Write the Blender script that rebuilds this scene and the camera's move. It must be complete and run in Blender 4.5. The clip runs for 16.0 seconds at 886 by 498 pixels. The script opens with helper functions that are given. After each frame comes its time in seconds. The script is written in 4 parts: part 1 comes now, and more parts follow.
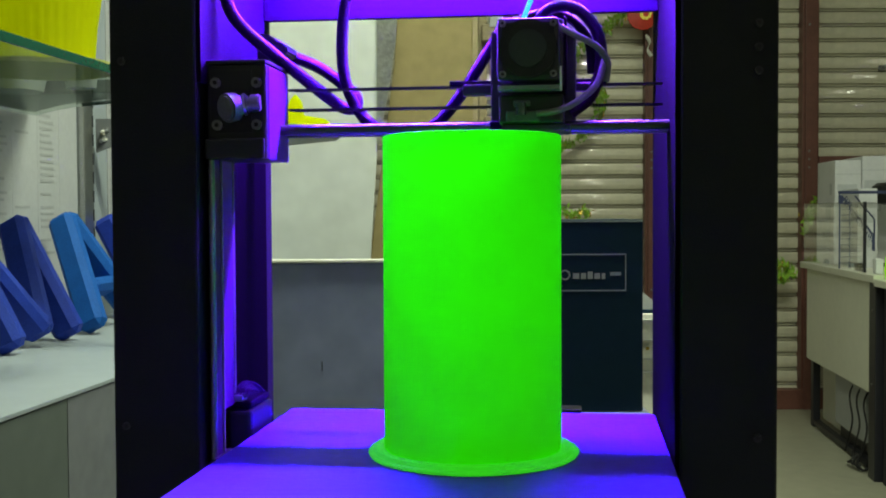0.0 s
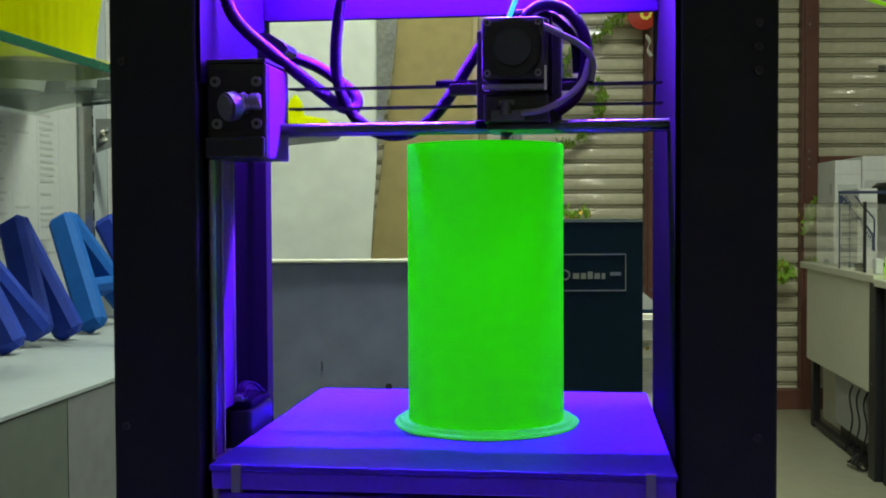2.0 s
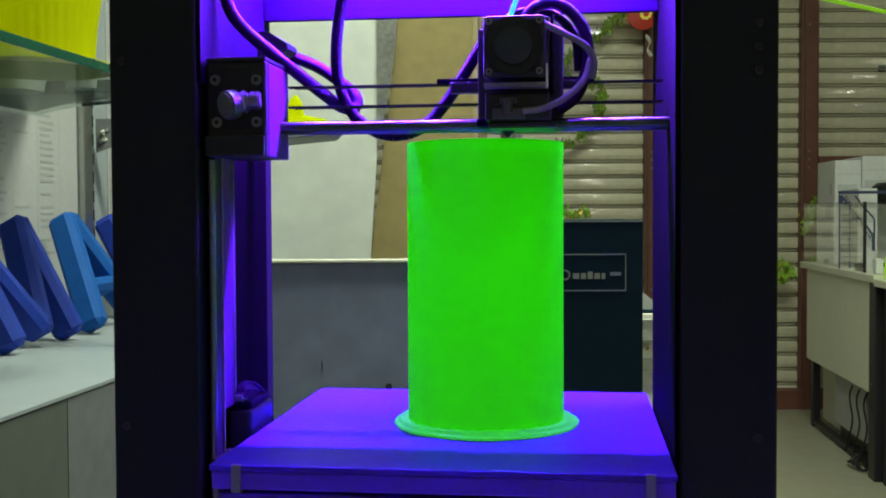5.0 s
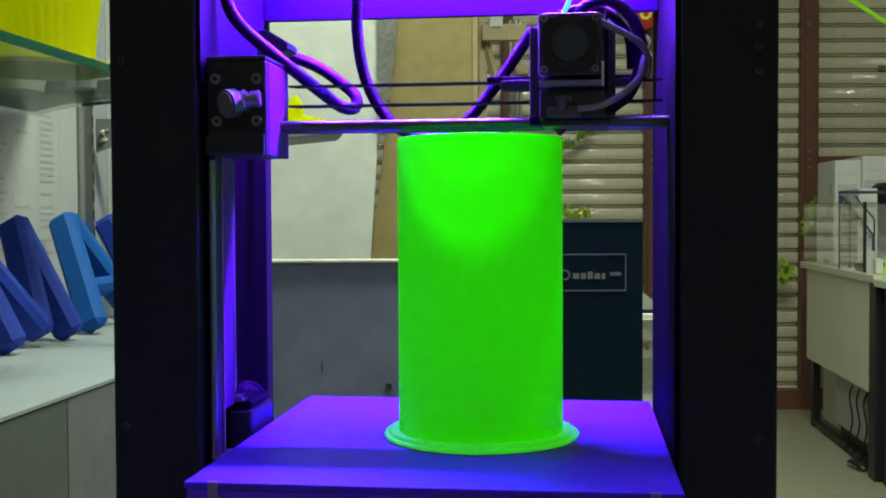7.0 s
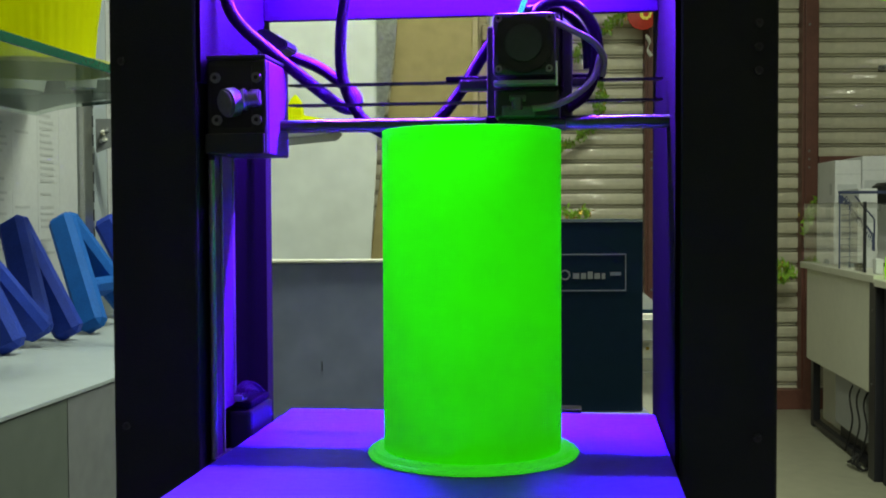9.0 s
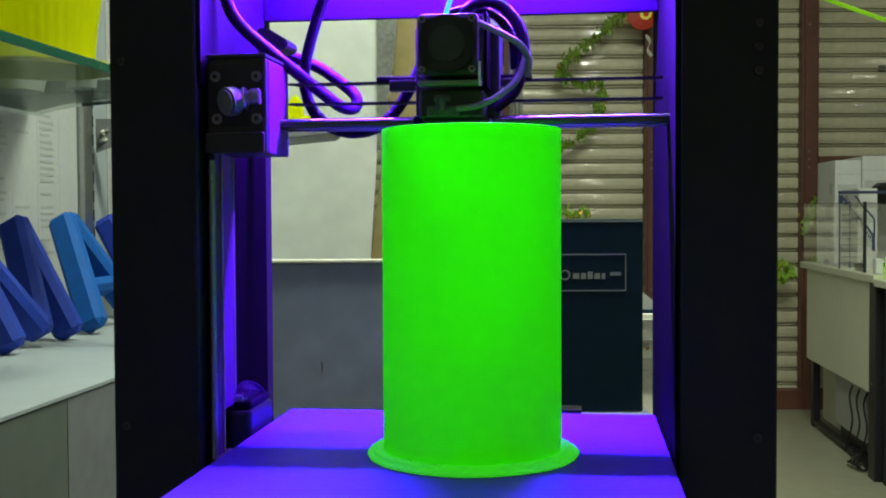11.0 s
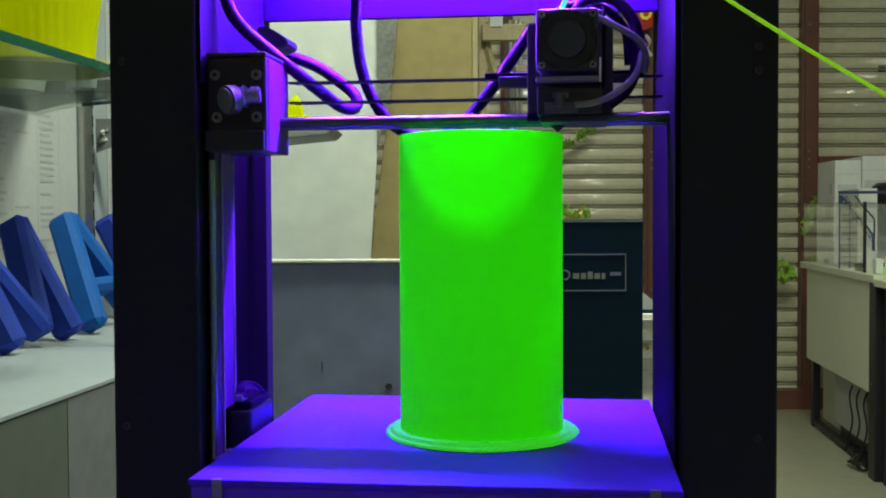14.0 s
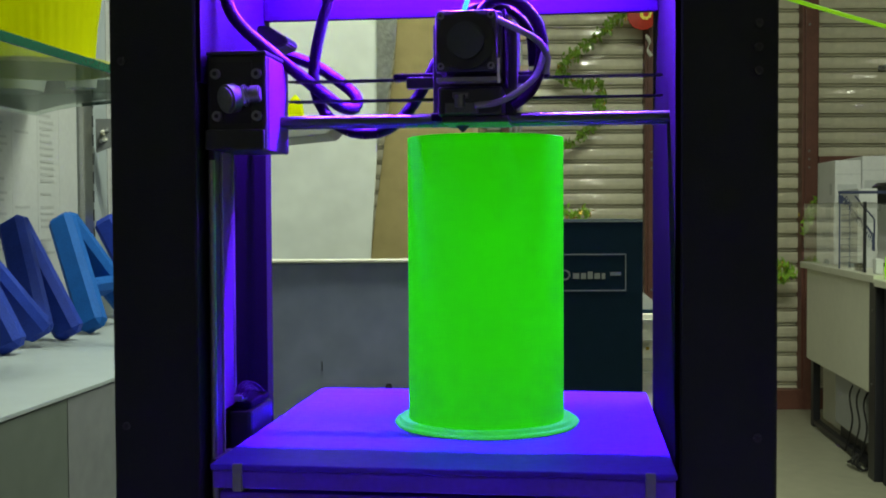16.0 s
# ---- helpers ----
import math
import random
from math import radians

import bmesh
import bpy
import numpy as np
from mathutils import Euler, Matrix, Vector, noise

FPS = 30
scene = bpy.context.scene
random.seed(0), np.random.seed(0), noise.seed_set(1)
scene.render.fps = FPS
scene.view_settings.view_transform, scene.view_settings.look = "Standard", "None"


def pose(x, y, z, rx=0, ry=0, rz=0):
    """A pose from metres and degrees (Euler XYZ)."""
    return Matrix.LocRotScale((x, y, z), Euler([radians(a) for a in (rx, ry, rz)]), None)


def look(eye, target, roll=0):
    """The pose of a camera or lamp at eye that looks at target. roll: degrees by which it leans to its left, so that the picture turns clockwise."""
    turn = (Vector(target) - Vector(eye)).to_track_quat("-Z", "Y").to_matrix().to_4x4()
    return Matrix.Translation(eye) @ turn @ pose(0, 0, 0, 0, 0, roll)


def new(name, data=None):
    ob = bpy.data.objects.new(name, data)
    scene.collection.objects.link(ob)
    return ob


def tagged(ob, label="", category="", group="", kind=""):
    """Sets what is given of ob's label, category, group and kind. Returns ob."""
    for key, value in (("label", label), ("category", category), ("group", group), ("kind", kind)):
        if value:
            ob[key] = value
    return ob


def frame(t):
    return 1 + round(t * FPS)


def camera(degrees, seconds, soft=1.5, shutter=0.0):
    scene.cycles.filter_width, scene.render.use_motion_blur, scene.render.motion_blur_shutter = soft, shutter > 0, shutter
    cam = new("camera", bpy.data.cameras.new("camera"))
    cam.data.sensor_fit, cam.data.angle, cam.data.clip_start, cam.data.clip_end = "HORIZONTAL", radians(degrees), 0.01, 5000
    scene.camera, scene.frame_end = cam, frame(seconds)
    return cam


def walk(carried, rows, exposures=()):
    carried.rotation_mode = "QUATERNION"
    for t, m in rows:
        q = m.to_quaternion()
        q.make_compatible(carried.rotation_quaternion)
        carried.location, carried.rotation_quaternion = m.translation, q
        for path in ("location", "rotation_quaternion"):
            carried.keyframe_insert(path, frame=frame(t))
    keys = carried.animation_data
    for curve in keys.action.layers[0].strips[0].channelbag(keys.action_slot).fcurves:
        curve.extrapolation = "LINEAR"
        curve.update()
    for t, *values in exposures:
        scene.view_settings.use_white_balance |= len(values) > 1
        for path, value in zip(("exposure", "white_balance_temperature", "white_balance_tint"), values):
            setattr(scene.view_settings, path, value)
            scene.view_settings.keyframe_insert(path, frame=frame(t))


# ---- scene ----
YAW = 0.123
EYE = Vector((0.0692, -0.7639, 0.9799))
AIM = Vector((-math.sin(YAW) * math.cos(0.032), math.cos(YAW) * math.cos(0.032), -math.sin(0.032)))
cam = camera(43.97, 16.0, soft=1.9)
view = look(EYE, EYE + AIM, -0.29)
walk(cam, [(0.0, view), (16.0, view)], exposures=[(0.0, 0.0), (16.0, 0.0)])

# ---- world and lights ----
world = bpy.data.worlds.new("World")
scene.world = world
world.use_nodes = True
world.node_tree.nodes["Background"].inputs[0].default_value = (0.8, 0.9, 1.0, 1)
world.node_tree.nodes["Background"].inputs[1].default_value = 0.02

BG = Matrix.Translation((EYE.x, EYE.y, 0)) @ Matrix.Rotation(YAW, 4, "Z")   # room axes: u across, v away, z up


def area(name, m, sx, sy, power, colour):
    lamp = bpy.data.lights.new(name, "AREA")
    lamp.shape, lamp.size, lamp.size_y, lamp.energy, lamp.color = "RECTANGLE", sx, sy, power, colour
    ob = new(name, lamp)
    ob.matrix_world = m
    return ob


ROOM = (0.90, 1.0, 0.76)
TUBES = [(1.56, 0.1, 2.4), (1.87, -2.4, 1.6), (2.04, -3.8, 1.2), (-1.3, 0.2, 0.8), (1.15, 2.6, 13.5), (-1.3, 3.3, 2.6), (3.6, 1.7, 1.5)]
for u, v, power in TUBES:
    area("tube_light", BG @ pose(u, v, 2.86), 0.03, 0.9, power, ROOM)
# the tube fixture just behind the printer, across it
for y in (0.825, 0.975):
    area("tube_light", pose(0.25, y, 2.86), 1.2, 0.04, 36.0, ROOM)
VIOLET = (0.140, 0.0165, 1.0)
area("led_strip_light", pose(-0.027, 0.075, 1.2005), 0.28, 0.010, 44.0, VIOLET)
# Added fill strip, lifts the violet in the bed's dark band and front edge.
area("led_strip_light", pose(-0.027, -0.030, 1.2285, -30, 0, 0), 0.28, 0.008, 2.0, VIOLET)


# ---- materials ----
def mat(name, colour, rough=0.5, metal=0.0, scale=30.0, vary=0.12, bump=0.0, fine=6.0, glow=None, glow_power=0.0, gloss=0.5, random_tint=0.0):
    m = bpy.data.materials.new(name)
    m.use_nodes = True
    nt = m.node_tree
    b = nt.nodes["Principled BSDF"]
    co = nt.nodes.new("ShaderNodeTexCoord")
    n1, n2 = nt.nodes.new("ShaderNodeTexNoise"), nt.nodes.new("ShaderNodeTexNoise")
    n1.inputs["Scale"].default_value, n2.inputs["Scale"].default_value = scale, scale * fine
    n1.inputs["Detail"].default_value = 4
    nt.links.new(co.outputs["Object"], n1.inputs["Vector"])
    nt.links.new(co.outputs["Object"], n2.inputs["Vector"])
    add = nt.nodes.new("ShaderNodeMath")
    add.operation = "ADD"
    nt.links.new(n1.outputs["Fac"], add.inputs[0])
    nt.links.new(n2.outputs["Fac"], add.inputs[1])
    mr = nt.nodes.new("ShaderNodeMapRange")
    mr.inputs[1].default_value, mr.inputs[2].default_value = 0.6, 1.4
    mr.inputs[3].default_value, mr.inputs[4].default_value = 1 - vary, 1 + vary
    nt.links.new(add.outputs[0], mr.inputs[0])
    val = mr.outputs[0]
    if random_tint:
        info = nt.nodes.new("ShaderNodeObjectInfo")
        m2 = nt.nodes.new("ShaderNodeMapRange")
        m2.inputs[3].default_value, m2.inputs[4].default_value = 1 - random_tint, 1 + random_tint
        nt.links.new(info.outputs["Random"], m2.inputs[0])
        mul = nt.nodes.new("ShaderNodeMath")
        mul.operation = "MULTIPLY"
        nt.links.new(val, mul.inputs[0])
        nt.links.new(m2.outputs[0], mul.inputs[1])
        val = mul.outputs[0]
    mix = nt.nodes.new("ShaderNodeVectorMath")
    mix.operation = "SCALE"
    mix.inputs[0].default_value = colour[:3]
    nt.links.new(val, mix.inputs["Scale"])
    nt.links.new(mix.outputs[0], b.inputs["Base Color"])
    b.inputs["Roughness"].default_value, b.inputs["Metallic"].default_value = rough, metal
    b.inputs["Specular IOR Level"].default_value = gloss
    if bump:
        bn = nt.nodes.new("ShaderNodeBump")
        bn.inputs["Strength"].default_value, bn.inputs["Distance"].default_value = bump, 0.002
        nt.links.new(n2.outputs["Fac"], bn.inputs["Height"])
        nt.links.new(bn.outputs[0], b.inputs["Normal"])
    if glow:
        b.inputs["Emission Color"].default_value, b.inputs["Emission Strength"].default_value = (*glow, 1), glow_power
    return m


def glass(name, colour, rough=0.0, ior=1.45):
    m = bpy.data.materials.new(name)
    m.use_nodes = True
    b = m.node_tree.nodes["Principled BSDF"]
    b.inputs["Base Color"].default_value = (*colour, 1)
    b.inputs["Roughness"].default_value, b.inputs["Transmission Weight"].default_value, b.inputs["IOR"].default_value = rough, 1.0, ior
    return m


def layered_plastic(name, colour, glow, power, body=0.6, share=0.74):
    """Fluorescent translucent print plastic with fine layer lines; emission stands in for fluorescence."""
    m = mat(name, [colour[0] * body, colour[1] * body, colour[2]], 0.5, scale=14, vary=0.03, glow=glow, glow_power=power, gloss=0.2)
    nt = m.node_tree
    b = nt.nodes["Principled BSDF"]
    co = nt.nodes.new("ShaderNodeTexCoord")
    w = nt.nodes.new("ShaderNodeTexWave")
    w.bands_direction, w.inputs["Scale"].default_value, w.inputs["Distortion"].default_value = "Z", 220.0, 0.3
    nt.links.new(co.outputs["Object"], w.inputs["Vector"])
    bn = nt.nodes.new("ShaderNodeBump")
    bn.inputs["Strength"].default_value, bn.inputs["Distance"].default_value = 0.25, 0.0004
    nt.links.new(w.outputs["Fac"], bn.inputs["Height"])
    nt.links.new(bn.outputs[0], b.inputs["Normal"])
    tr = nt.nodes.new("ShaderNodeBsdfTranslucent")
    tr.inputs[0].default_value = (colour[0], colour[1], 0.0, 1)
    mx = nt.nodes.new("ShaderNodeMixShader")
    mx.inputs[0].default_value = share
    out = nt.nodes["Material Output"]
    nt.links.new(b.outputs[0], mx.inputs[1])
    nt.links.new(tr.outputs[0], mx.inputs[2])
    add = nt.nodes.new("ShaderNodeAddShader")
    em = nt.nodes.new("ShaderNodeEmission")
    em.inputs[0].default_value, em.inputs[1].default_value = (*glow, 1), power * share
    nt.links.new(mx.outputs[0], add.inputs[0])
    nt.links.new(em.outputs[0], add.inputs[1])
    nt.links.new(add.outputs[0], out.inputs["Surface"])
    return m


# The print's glow under the violet LEDs is added as emission.
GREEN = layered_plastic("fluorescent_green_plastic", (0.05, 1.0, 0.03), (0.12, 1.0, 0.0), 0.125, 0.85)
# Brim copy of the same plastic, brightened with more emission.
GREEN_BRIM = layered_plastic("extra_glow_green_brim", (0.05, 1.0, 0.06), (0.12, 1.0, 0.02), 0.20, 0.95, 0.25)
# Filament emits a little so that it looks lit; same for the cyan strand.
FILAMENT = mat("glowing_green_filament", (0.35, 0.85, 0.02), 0.35, glow=(0.35, 0.9, 0.0), glow_power=0.35)
CYAN_TUBE = mat("glowing_filament_tube", (0.1, 0.7, 0.8), 0.3, glow=(0.05, 0.75, 1.0), glow_power=0.9)
BLACK = mat("black_powder_coat", (0.0085, 0.0105, 0.0085), 0.6, scale=40, vary=0.25, bump=0.15, fine=20, gloss=0.25)
# Lit and shaded copies of one inner paint, LED violet mixed in.
INNER_LIT = mat("violet_lit_inner_paint", (0.0058, 0.0003, 0.0120), 0.6, scale=20, vary=0.15, bump=0.1, fine=20, gloss=0.05)
INNER_SHADED = mat("shaded_inner_paint", (0.0007, 0.0003, 0.0012), 0.8, scale=20, vary=0.15, gloss=0.03)
# One rail paint twice: violet light in the first, shade in the second.
RAIL_LIT = mat("violet_lit_rail_paint", (0.075, 0.006, 0.115), 0.45, scale=30, vary=0.15, gloss=0.3)
RAIL_SHADED = mat("shaded_rail_paint", (0.022, 0.008, 0.034), 0.45, scale=30, vary=0.15, gloss=0.3)
BLACK_PLASTIC = mat("black_plastic", (0.011, 0.012, 0.012), 0.38, scale=60, vary=0.2)
FAN_BLACK = mat("fan_plastic", (0.014, 0.017, 0.017), 0.5, scale=60, vary=0.2)
FAN_HUB = mat("fan_hub_label", (0.028, 0.036, 0.036), 0.45, scale=50, vary=0.15)
STEEL = mat("polished_steel_rod", (0.090, 0.145, 0.060), 0.34, 1.0, scale=30, vary=0.15)
ALU = mat("brushed_aluminium", (0.50, 0.51, 0.50), 0.35, 1.0, scale=50, vary=0.15)
BOLT = mat("zinc_bolt", (0.22, 0.22, 0.22), 0.4, 1.0, scale=90, vary=0.2)
RUBBER = mat("belt_rubber", (0.010, 0.010, 0.011), 0.7, scale=90)
BED = mat("blue_coated_bed", (0.076, 0.032, 0.39), 0.45, scale=22, vary=0.16, bump=0.05, gloss=0.05)
BED_EDGE = mat("bed_edge_board", (0.105, 0.024, 0.50), 0.5, scale=40, vary=0.15)
CLIP = mat("dull_steel_clip", (0.17, 0.17, 0.17), 0.4, scale=40)
CABLE = mat("cable_sleeve", (0.010, 0.003, 0.017), 0.45, scale=200, vary=0.3, gloss=0.08, bump=0.3)
SLEEVE = mat("braided_sleeve", (0.022, 0.003, 0.040), 0.42, scale=250, vary=0.3, gloss=0.10, bump=0.4)
GREY_WIRE = mat("grey_wire_sleeve", (0.19, 0.18, 0.18), 0.5, scale=90)
HEAT = mat("heater_block_metal", (0.11, 0.11, 0.115), 0.45, 0.7, scale=80, vary=0.25)
WALL = mat("white_wall_paint", (0.72, 0.72, 0.68), 0.8, scale=2, vary=0.05)
FLOOR = mat("grey_tile_floor", (0.34, 0.335, 0.255), 0.35, scale=3, vary=0.12, bump=0.05)
CEIL = mat("ceiling_paint", (0.75, 0.75, 0.72), 0.9, scale=2, vary=0.05)
SLAT = mat("galvanised_slat", (0.60, 0.565, 0.43), 0.45, 0.12, scale=6, vary=0.12, bump=0.02, random_tint=0.06)
SLAT.node_tree.nodes["Principled BSDF"].inputs["Coat Weight"].default_value = 1.0
SLAT.node_tree.nodes["Principled BSDF"].inputs["Coat Roughness"].default_value = 0.035
BROWN = mat("brown_painted_steel", (0.135, 0.050, 0.036), 0.5, scale=9, vary=0.2, bump=0.1)
TAN = mat("kraft_board", (0.26, 0.21, 0.09), 0.85, scale=5, vary=0.14, bump=0.1)
WHITE_BOARD = mat("white_laminate_board", (0.57, 0.60, 0.57), 0.5, scale=2.5, vary=0.13)
FOIL = mat("crumpled_foil_tape", (0.62, 0.64, 0.62), 0.3, 0.9, scale=30, vary=0.3, bump=0.9, fine=3)
GREY_PANEL = mat("grey_cabinet_paint", (0.195, 0.218, 0.345), 0.5, scale=3, vary=0.2, bump=0.05)
PALE_EDGE = mat("pale_edge_strip", (0.68, 0.67, 0.60), 0.5, scale=20)
NAVY = mat("dark_navy_card", (0.004, 0.018, 0.036), 0.5, scale=8, vary=0.15, gloss=0.14)
PRINT_GREY = mat("grey_print", (0.20, 0.23, 0.26), 0.6, scale=50)
WOOD = mat("pale_pine_wood", (0.29, 0.235, 0.13), 0.6, scale=14, vary=0.2, bump=0.1)
LEAF = mat("garland_leaf", (0.28, 0.50, 0.05), 0.35, scale=60, vary=0.5, random_tint=0.3)
GOLD = mat("garland_gold_foil", (0.75, 0.55, 0.10), 0.25, 0.8, scale=60, vary=0.3)
RED = mat("red_satin_paper", (0.62, 0.035, 0.012), 0.45, scale=40, vary=0.2)
# A weak emission brightens the yellow prints.
YELLOW = layered_plastic("glowing_yellow_plastic", (0.80, 0.84, 0.002), (0.88, 0.92, 0.0), 0.06, 0.80)
# Darker copy of the vase yellow, shade put into the base's colour.
YELLOW_BASE = mat("shaded_yellow_plastic", (0.42, 0.42, 0.10), 0.6, scale=14, vary=0.08)
BLUE = mat("blue_print_plastic", (0.010, 0.036, 0.33), 0.6, scale=35, vary=0.18, gloss=0.25, bump=0.25, fine=8)
BLUE_LIGHT = mat("lighter_blue_print_plastic", (0.004, 0.085, 0.36), 0.7, scale=35, vary=0.15, gloss=0.25, bump=0.25, fine=8)
SHELF_WHITE = mat("white_melamine", (0.33, 0.37, 0.40), 0.4, scale=4, vary=0.06)
GREY_FRONT = mat("grey_green_melamine", (0.115, 0.135, 0.120), 0.4, scale=5, vary=0.12)
PALE_FRONT = mat("pale_grey_melamine", (0.18, 0.19, 0.20), 0.22, scale=6, vary=0.12)
GLASS = glass("shelf_glass", (0.58, 0.66, 0.60), 0.0, 1.02)
GLASS_EDGE = mat("green_glass_edge", (0.007, 0.085, 0.055), 0.2, scale=30, vary=0.25)
ACRYLIC = glass("clear_acrylic", (0.96, 0.97, 0.95))
DESK_WHITE = mat("white_desk_laminate", (0.65, 0.65, 0.55), 0.4, scale=5, vary=0.05)
BLACK_STEEL = mat("black_steel_leg", (0.010, 0.010, 0.015), 0.45, scale=30, vary=0.2)
PAPER = mat("white_carton", (0.38, 0.39, 0.40), 0.7, scale=12, vary=0.06)
CARTON = mat("white_carton_board", (0.66, 0.67, 0.68), 0.6, scale=12, vary=0.06)
CARTON_PRINT = mat("faint_carton_print", (0.50, 0.52, 0.53), 0.6, scale=12, vary=0.08)
PRINT_FAINT = mat("faint_grey_print", (0.30, 0.31, 0.31), 0.7, scale=12, vary=0.08)
PAPER_GREY = mat("pale_grey_print", (0.25, 0.26, 0.26), 0.7, scale=12, vary=0.08)
BLUE_STRAP = mat("dark_blue_mesh", (0.03, 0.04, 0.10), 0.5, scale=60, vary=0.3)
TUBE_GLOW = mat("lamp_tube", (0.9, 0.9, 0.9), 0.5, glow=(1.0, 0.98, 0.86), glow_power=4.0)
LED_GLOW = mat("violet_led", (0.2, 0.1, 0.9), 0.4, glow=(0.22, 0.0, 1.0), glow_power=8.0)


# ---- mesh helpers ----
INFO = {}


def thing(name, label, category, base, bg=False, group="", kind=""):
    m = BG if bg else Matrix.Identity(4)
    ob = new(name)
    ob.empty_display_size = 0.05
    ob.location = m @ Vector(base)
    tagged(ob, label, category, group, kind)
    INFO[ob.name] = (m, ob.location.copy())
    return ob


def mesh_of(name, bm, material, smooth=False):
    me = bpy.data.meshes.new(name)
    bmesh.ops.recalc_face_normals(bm, faces=bm.faces)
    if smooth:
        for f in bm.faces:
            f.smooth = True
    bm.to_mesh(me)
    bm.free()
    me.materials.append(material)
    if smooth:
        me.set_sharp_from_angle(angle=radians(40))
    return me


def part(name, bm, material, parent, label="", smooth=False):
    m, base = INFO[parent.name]
    bm.transform(Matrix.Translation(-base) @ m)
    ob = new(name, mesh_of(name, bm, material, smooth))
    ob.parent = parent
    INFO[ob.name] = (m, base)
    if label:
        tagged(ob, label)
    return ob


def solid(name, bm, material, label, category="", bg=False, kind="", smooth=False, group=""):
    """A one-mesh thing or piece of the setting, its origin at its base."""
    if bg:
        bm.transform(BG)
    cs = [v.co for v in bm.verts]
    base = Vector((sum(c.x for c in cs) / len(cs), sum(c.y for c in cs) / len(cs), min(c.z for c in cs)))
    bm.transform(Matrix.Translation(-base))
    ob = new(name, mesh_of(name, bm, material, smooth))
    ob.location = base
    INFO[ob.name] = (BG if bg else Matrix.Identity(4), base)
    return tagged(ob, label, category, group, kind)


def box(lo, hi, bevel=0.0, bm=None, rot=None):
    """An axis-aligned block; rot turns it about its centre."""
    bm2 = bmesh.new()
    bmesh.ops.create_cube(bm2, size=1)
    size = [max(abs(b - a), 1e-5) for a, b in zip(lo, hi)]
    mid = [(a + b) / 2 for a, b in zip(lo, hi)]
    bm2.transform(Matrix.Diagonal((*size, 1)))
    if bevel:
        bmesh.ops.bevel(bm2, geom=bm2.edges[:], offset=bevel, segments=2, affect="EDGES", profile=0.6)
    bm2.transform(Matrix.Translation(mid) @ (rot if rot else Matrix.Identity(4)))
    return join(bm, bm2)


def join(bm, bm2):
    if bm is None:
        return bm2
    me = bpy.data.meshes.new("tmp")
    bm2.to_mesh(me)
    bm2.free()
    bm.from_mesh(me)
    bpy.data.meshes.remove(me)
    return bm


def rod(p0, p1, r, seg=16, bm=None, r2=None, bevel=0.0):
    p0, p1 = Vector(p0), Vector(p1)
    bm2 = bmesh.new()
    bmesh.ops.create_cone(bm2, cap_ends=True, segments=seg, radius1=r, radius2=r if r2 is None else r2, depth=(p1 - p0).length)
    if bevel:
        caps = [e for e in bm2.edges if any(len(f.verts) > 4 for f in e.link_faces)]
        bmesh.ops.bevel(bm2, geom=caps, offset=bevel, segments=2, affect="EDGES")
    q = (p1 - p0).to_track_quat("Z", "Y").to_matrix().to_4x4()
    bm2.transform(Matrix.Translation((p0 + p1) / 2) @ q)
    return join(bm, bm2)


def spline(pts, n):
    """Points at even spacing along a smooth curve through pts."""
    P = [Vector(p) for p in pts]
    P = [2 * P[0] - P[1]] + P + [2 * P[-1] - P[-2]]
    dense = []
    for i in range(1, len(P) - 2):
        a, b, c, d = P[i - 1:i + 3]
        for k in range(24):
            t = k / 24
            dense.append(0.5 * (2 * b + (c - a) * t + (2 * a - 5 * b + 4 * c - d) * t * t + (3 * b - a - 3 * c + d) * t ** 3))
    dense.append(P[-2])
    run = [0.0]
    for a, b in zip(dense, dense[1:]):
        run.append(run[-1] + (b - a).length)
    out, j = [], 0
    for i in range(n):
        s = run[-1] * i / (n - 1)
        while j < len(run) - 2 and run[j + 1] < s:
            j += 1
        w = (s - run[j]) / max(run[j + 1] - run[j], 1e-9)
        out.append(dense[j].lerp(dense[j + 1], w))
    return out


def tube(pts, r, n=40, seg=10, bm=None, taper=None):
    P = spline(pts, n)
    bm2 = bmesh.new()
    rings, up = [], None
    for i, p in enumerate(P):
        d = (P[min(i + 1, n - 1)] - P[max(i - 1, 0)]).normalized()
        if up is None:
            up = d.orthogonal().normalized()
        up = (up - d * up.dot(d)).normalized()
        side = d.cross(up)
        rr = r * (taper(i / (n - 1)) if taper else 1)
        rings.append([bm2.verts.new(p + rr * (math.cos(a) * up + math.sin(a) * side)) for a in (2 * math.pi * k / seg for k in range(seg))])
    for a, b in zip(rings, rings[1:]):
        for k in range(seg):
            bm2.faces.new((a[k], a[(k + 1) % seg], b[(k + 1) % seg], b[k]))
    bm2.faces.new(rings[0])
    bm2.faces.new(rings[-1][::-1])
    return join(bm, bm2)


def lathe(profile, centre, seg=96, wobble=None, bm=None, closed=False):
    bm2 = bmesh.new()
    rings = []
    for i, (r, z) in enumerate(profile):
        rings.append([bm2.verts.new((centre[0] + r * (1 + (wobble(a, z) if wobble else 0)) * math.cos(a), centre[1] + r * (1 + (wobble(a, z) if wobble else 0)) * math.sin(a), centre[2] + z)) for a in (2 * math.pi * k / seg for k in range(seg))])
    pairs = list(zip(rings, rings[1:])) + ([(rings[-1], rings[0])] if closed else [])
    for a, b in pairs:
        for k in range(seg):
            bm2.faces.new((a[k], a[(k + 1) % seg], b[(k + 1) % seg], b[k]))
    return join(bm, bm2)


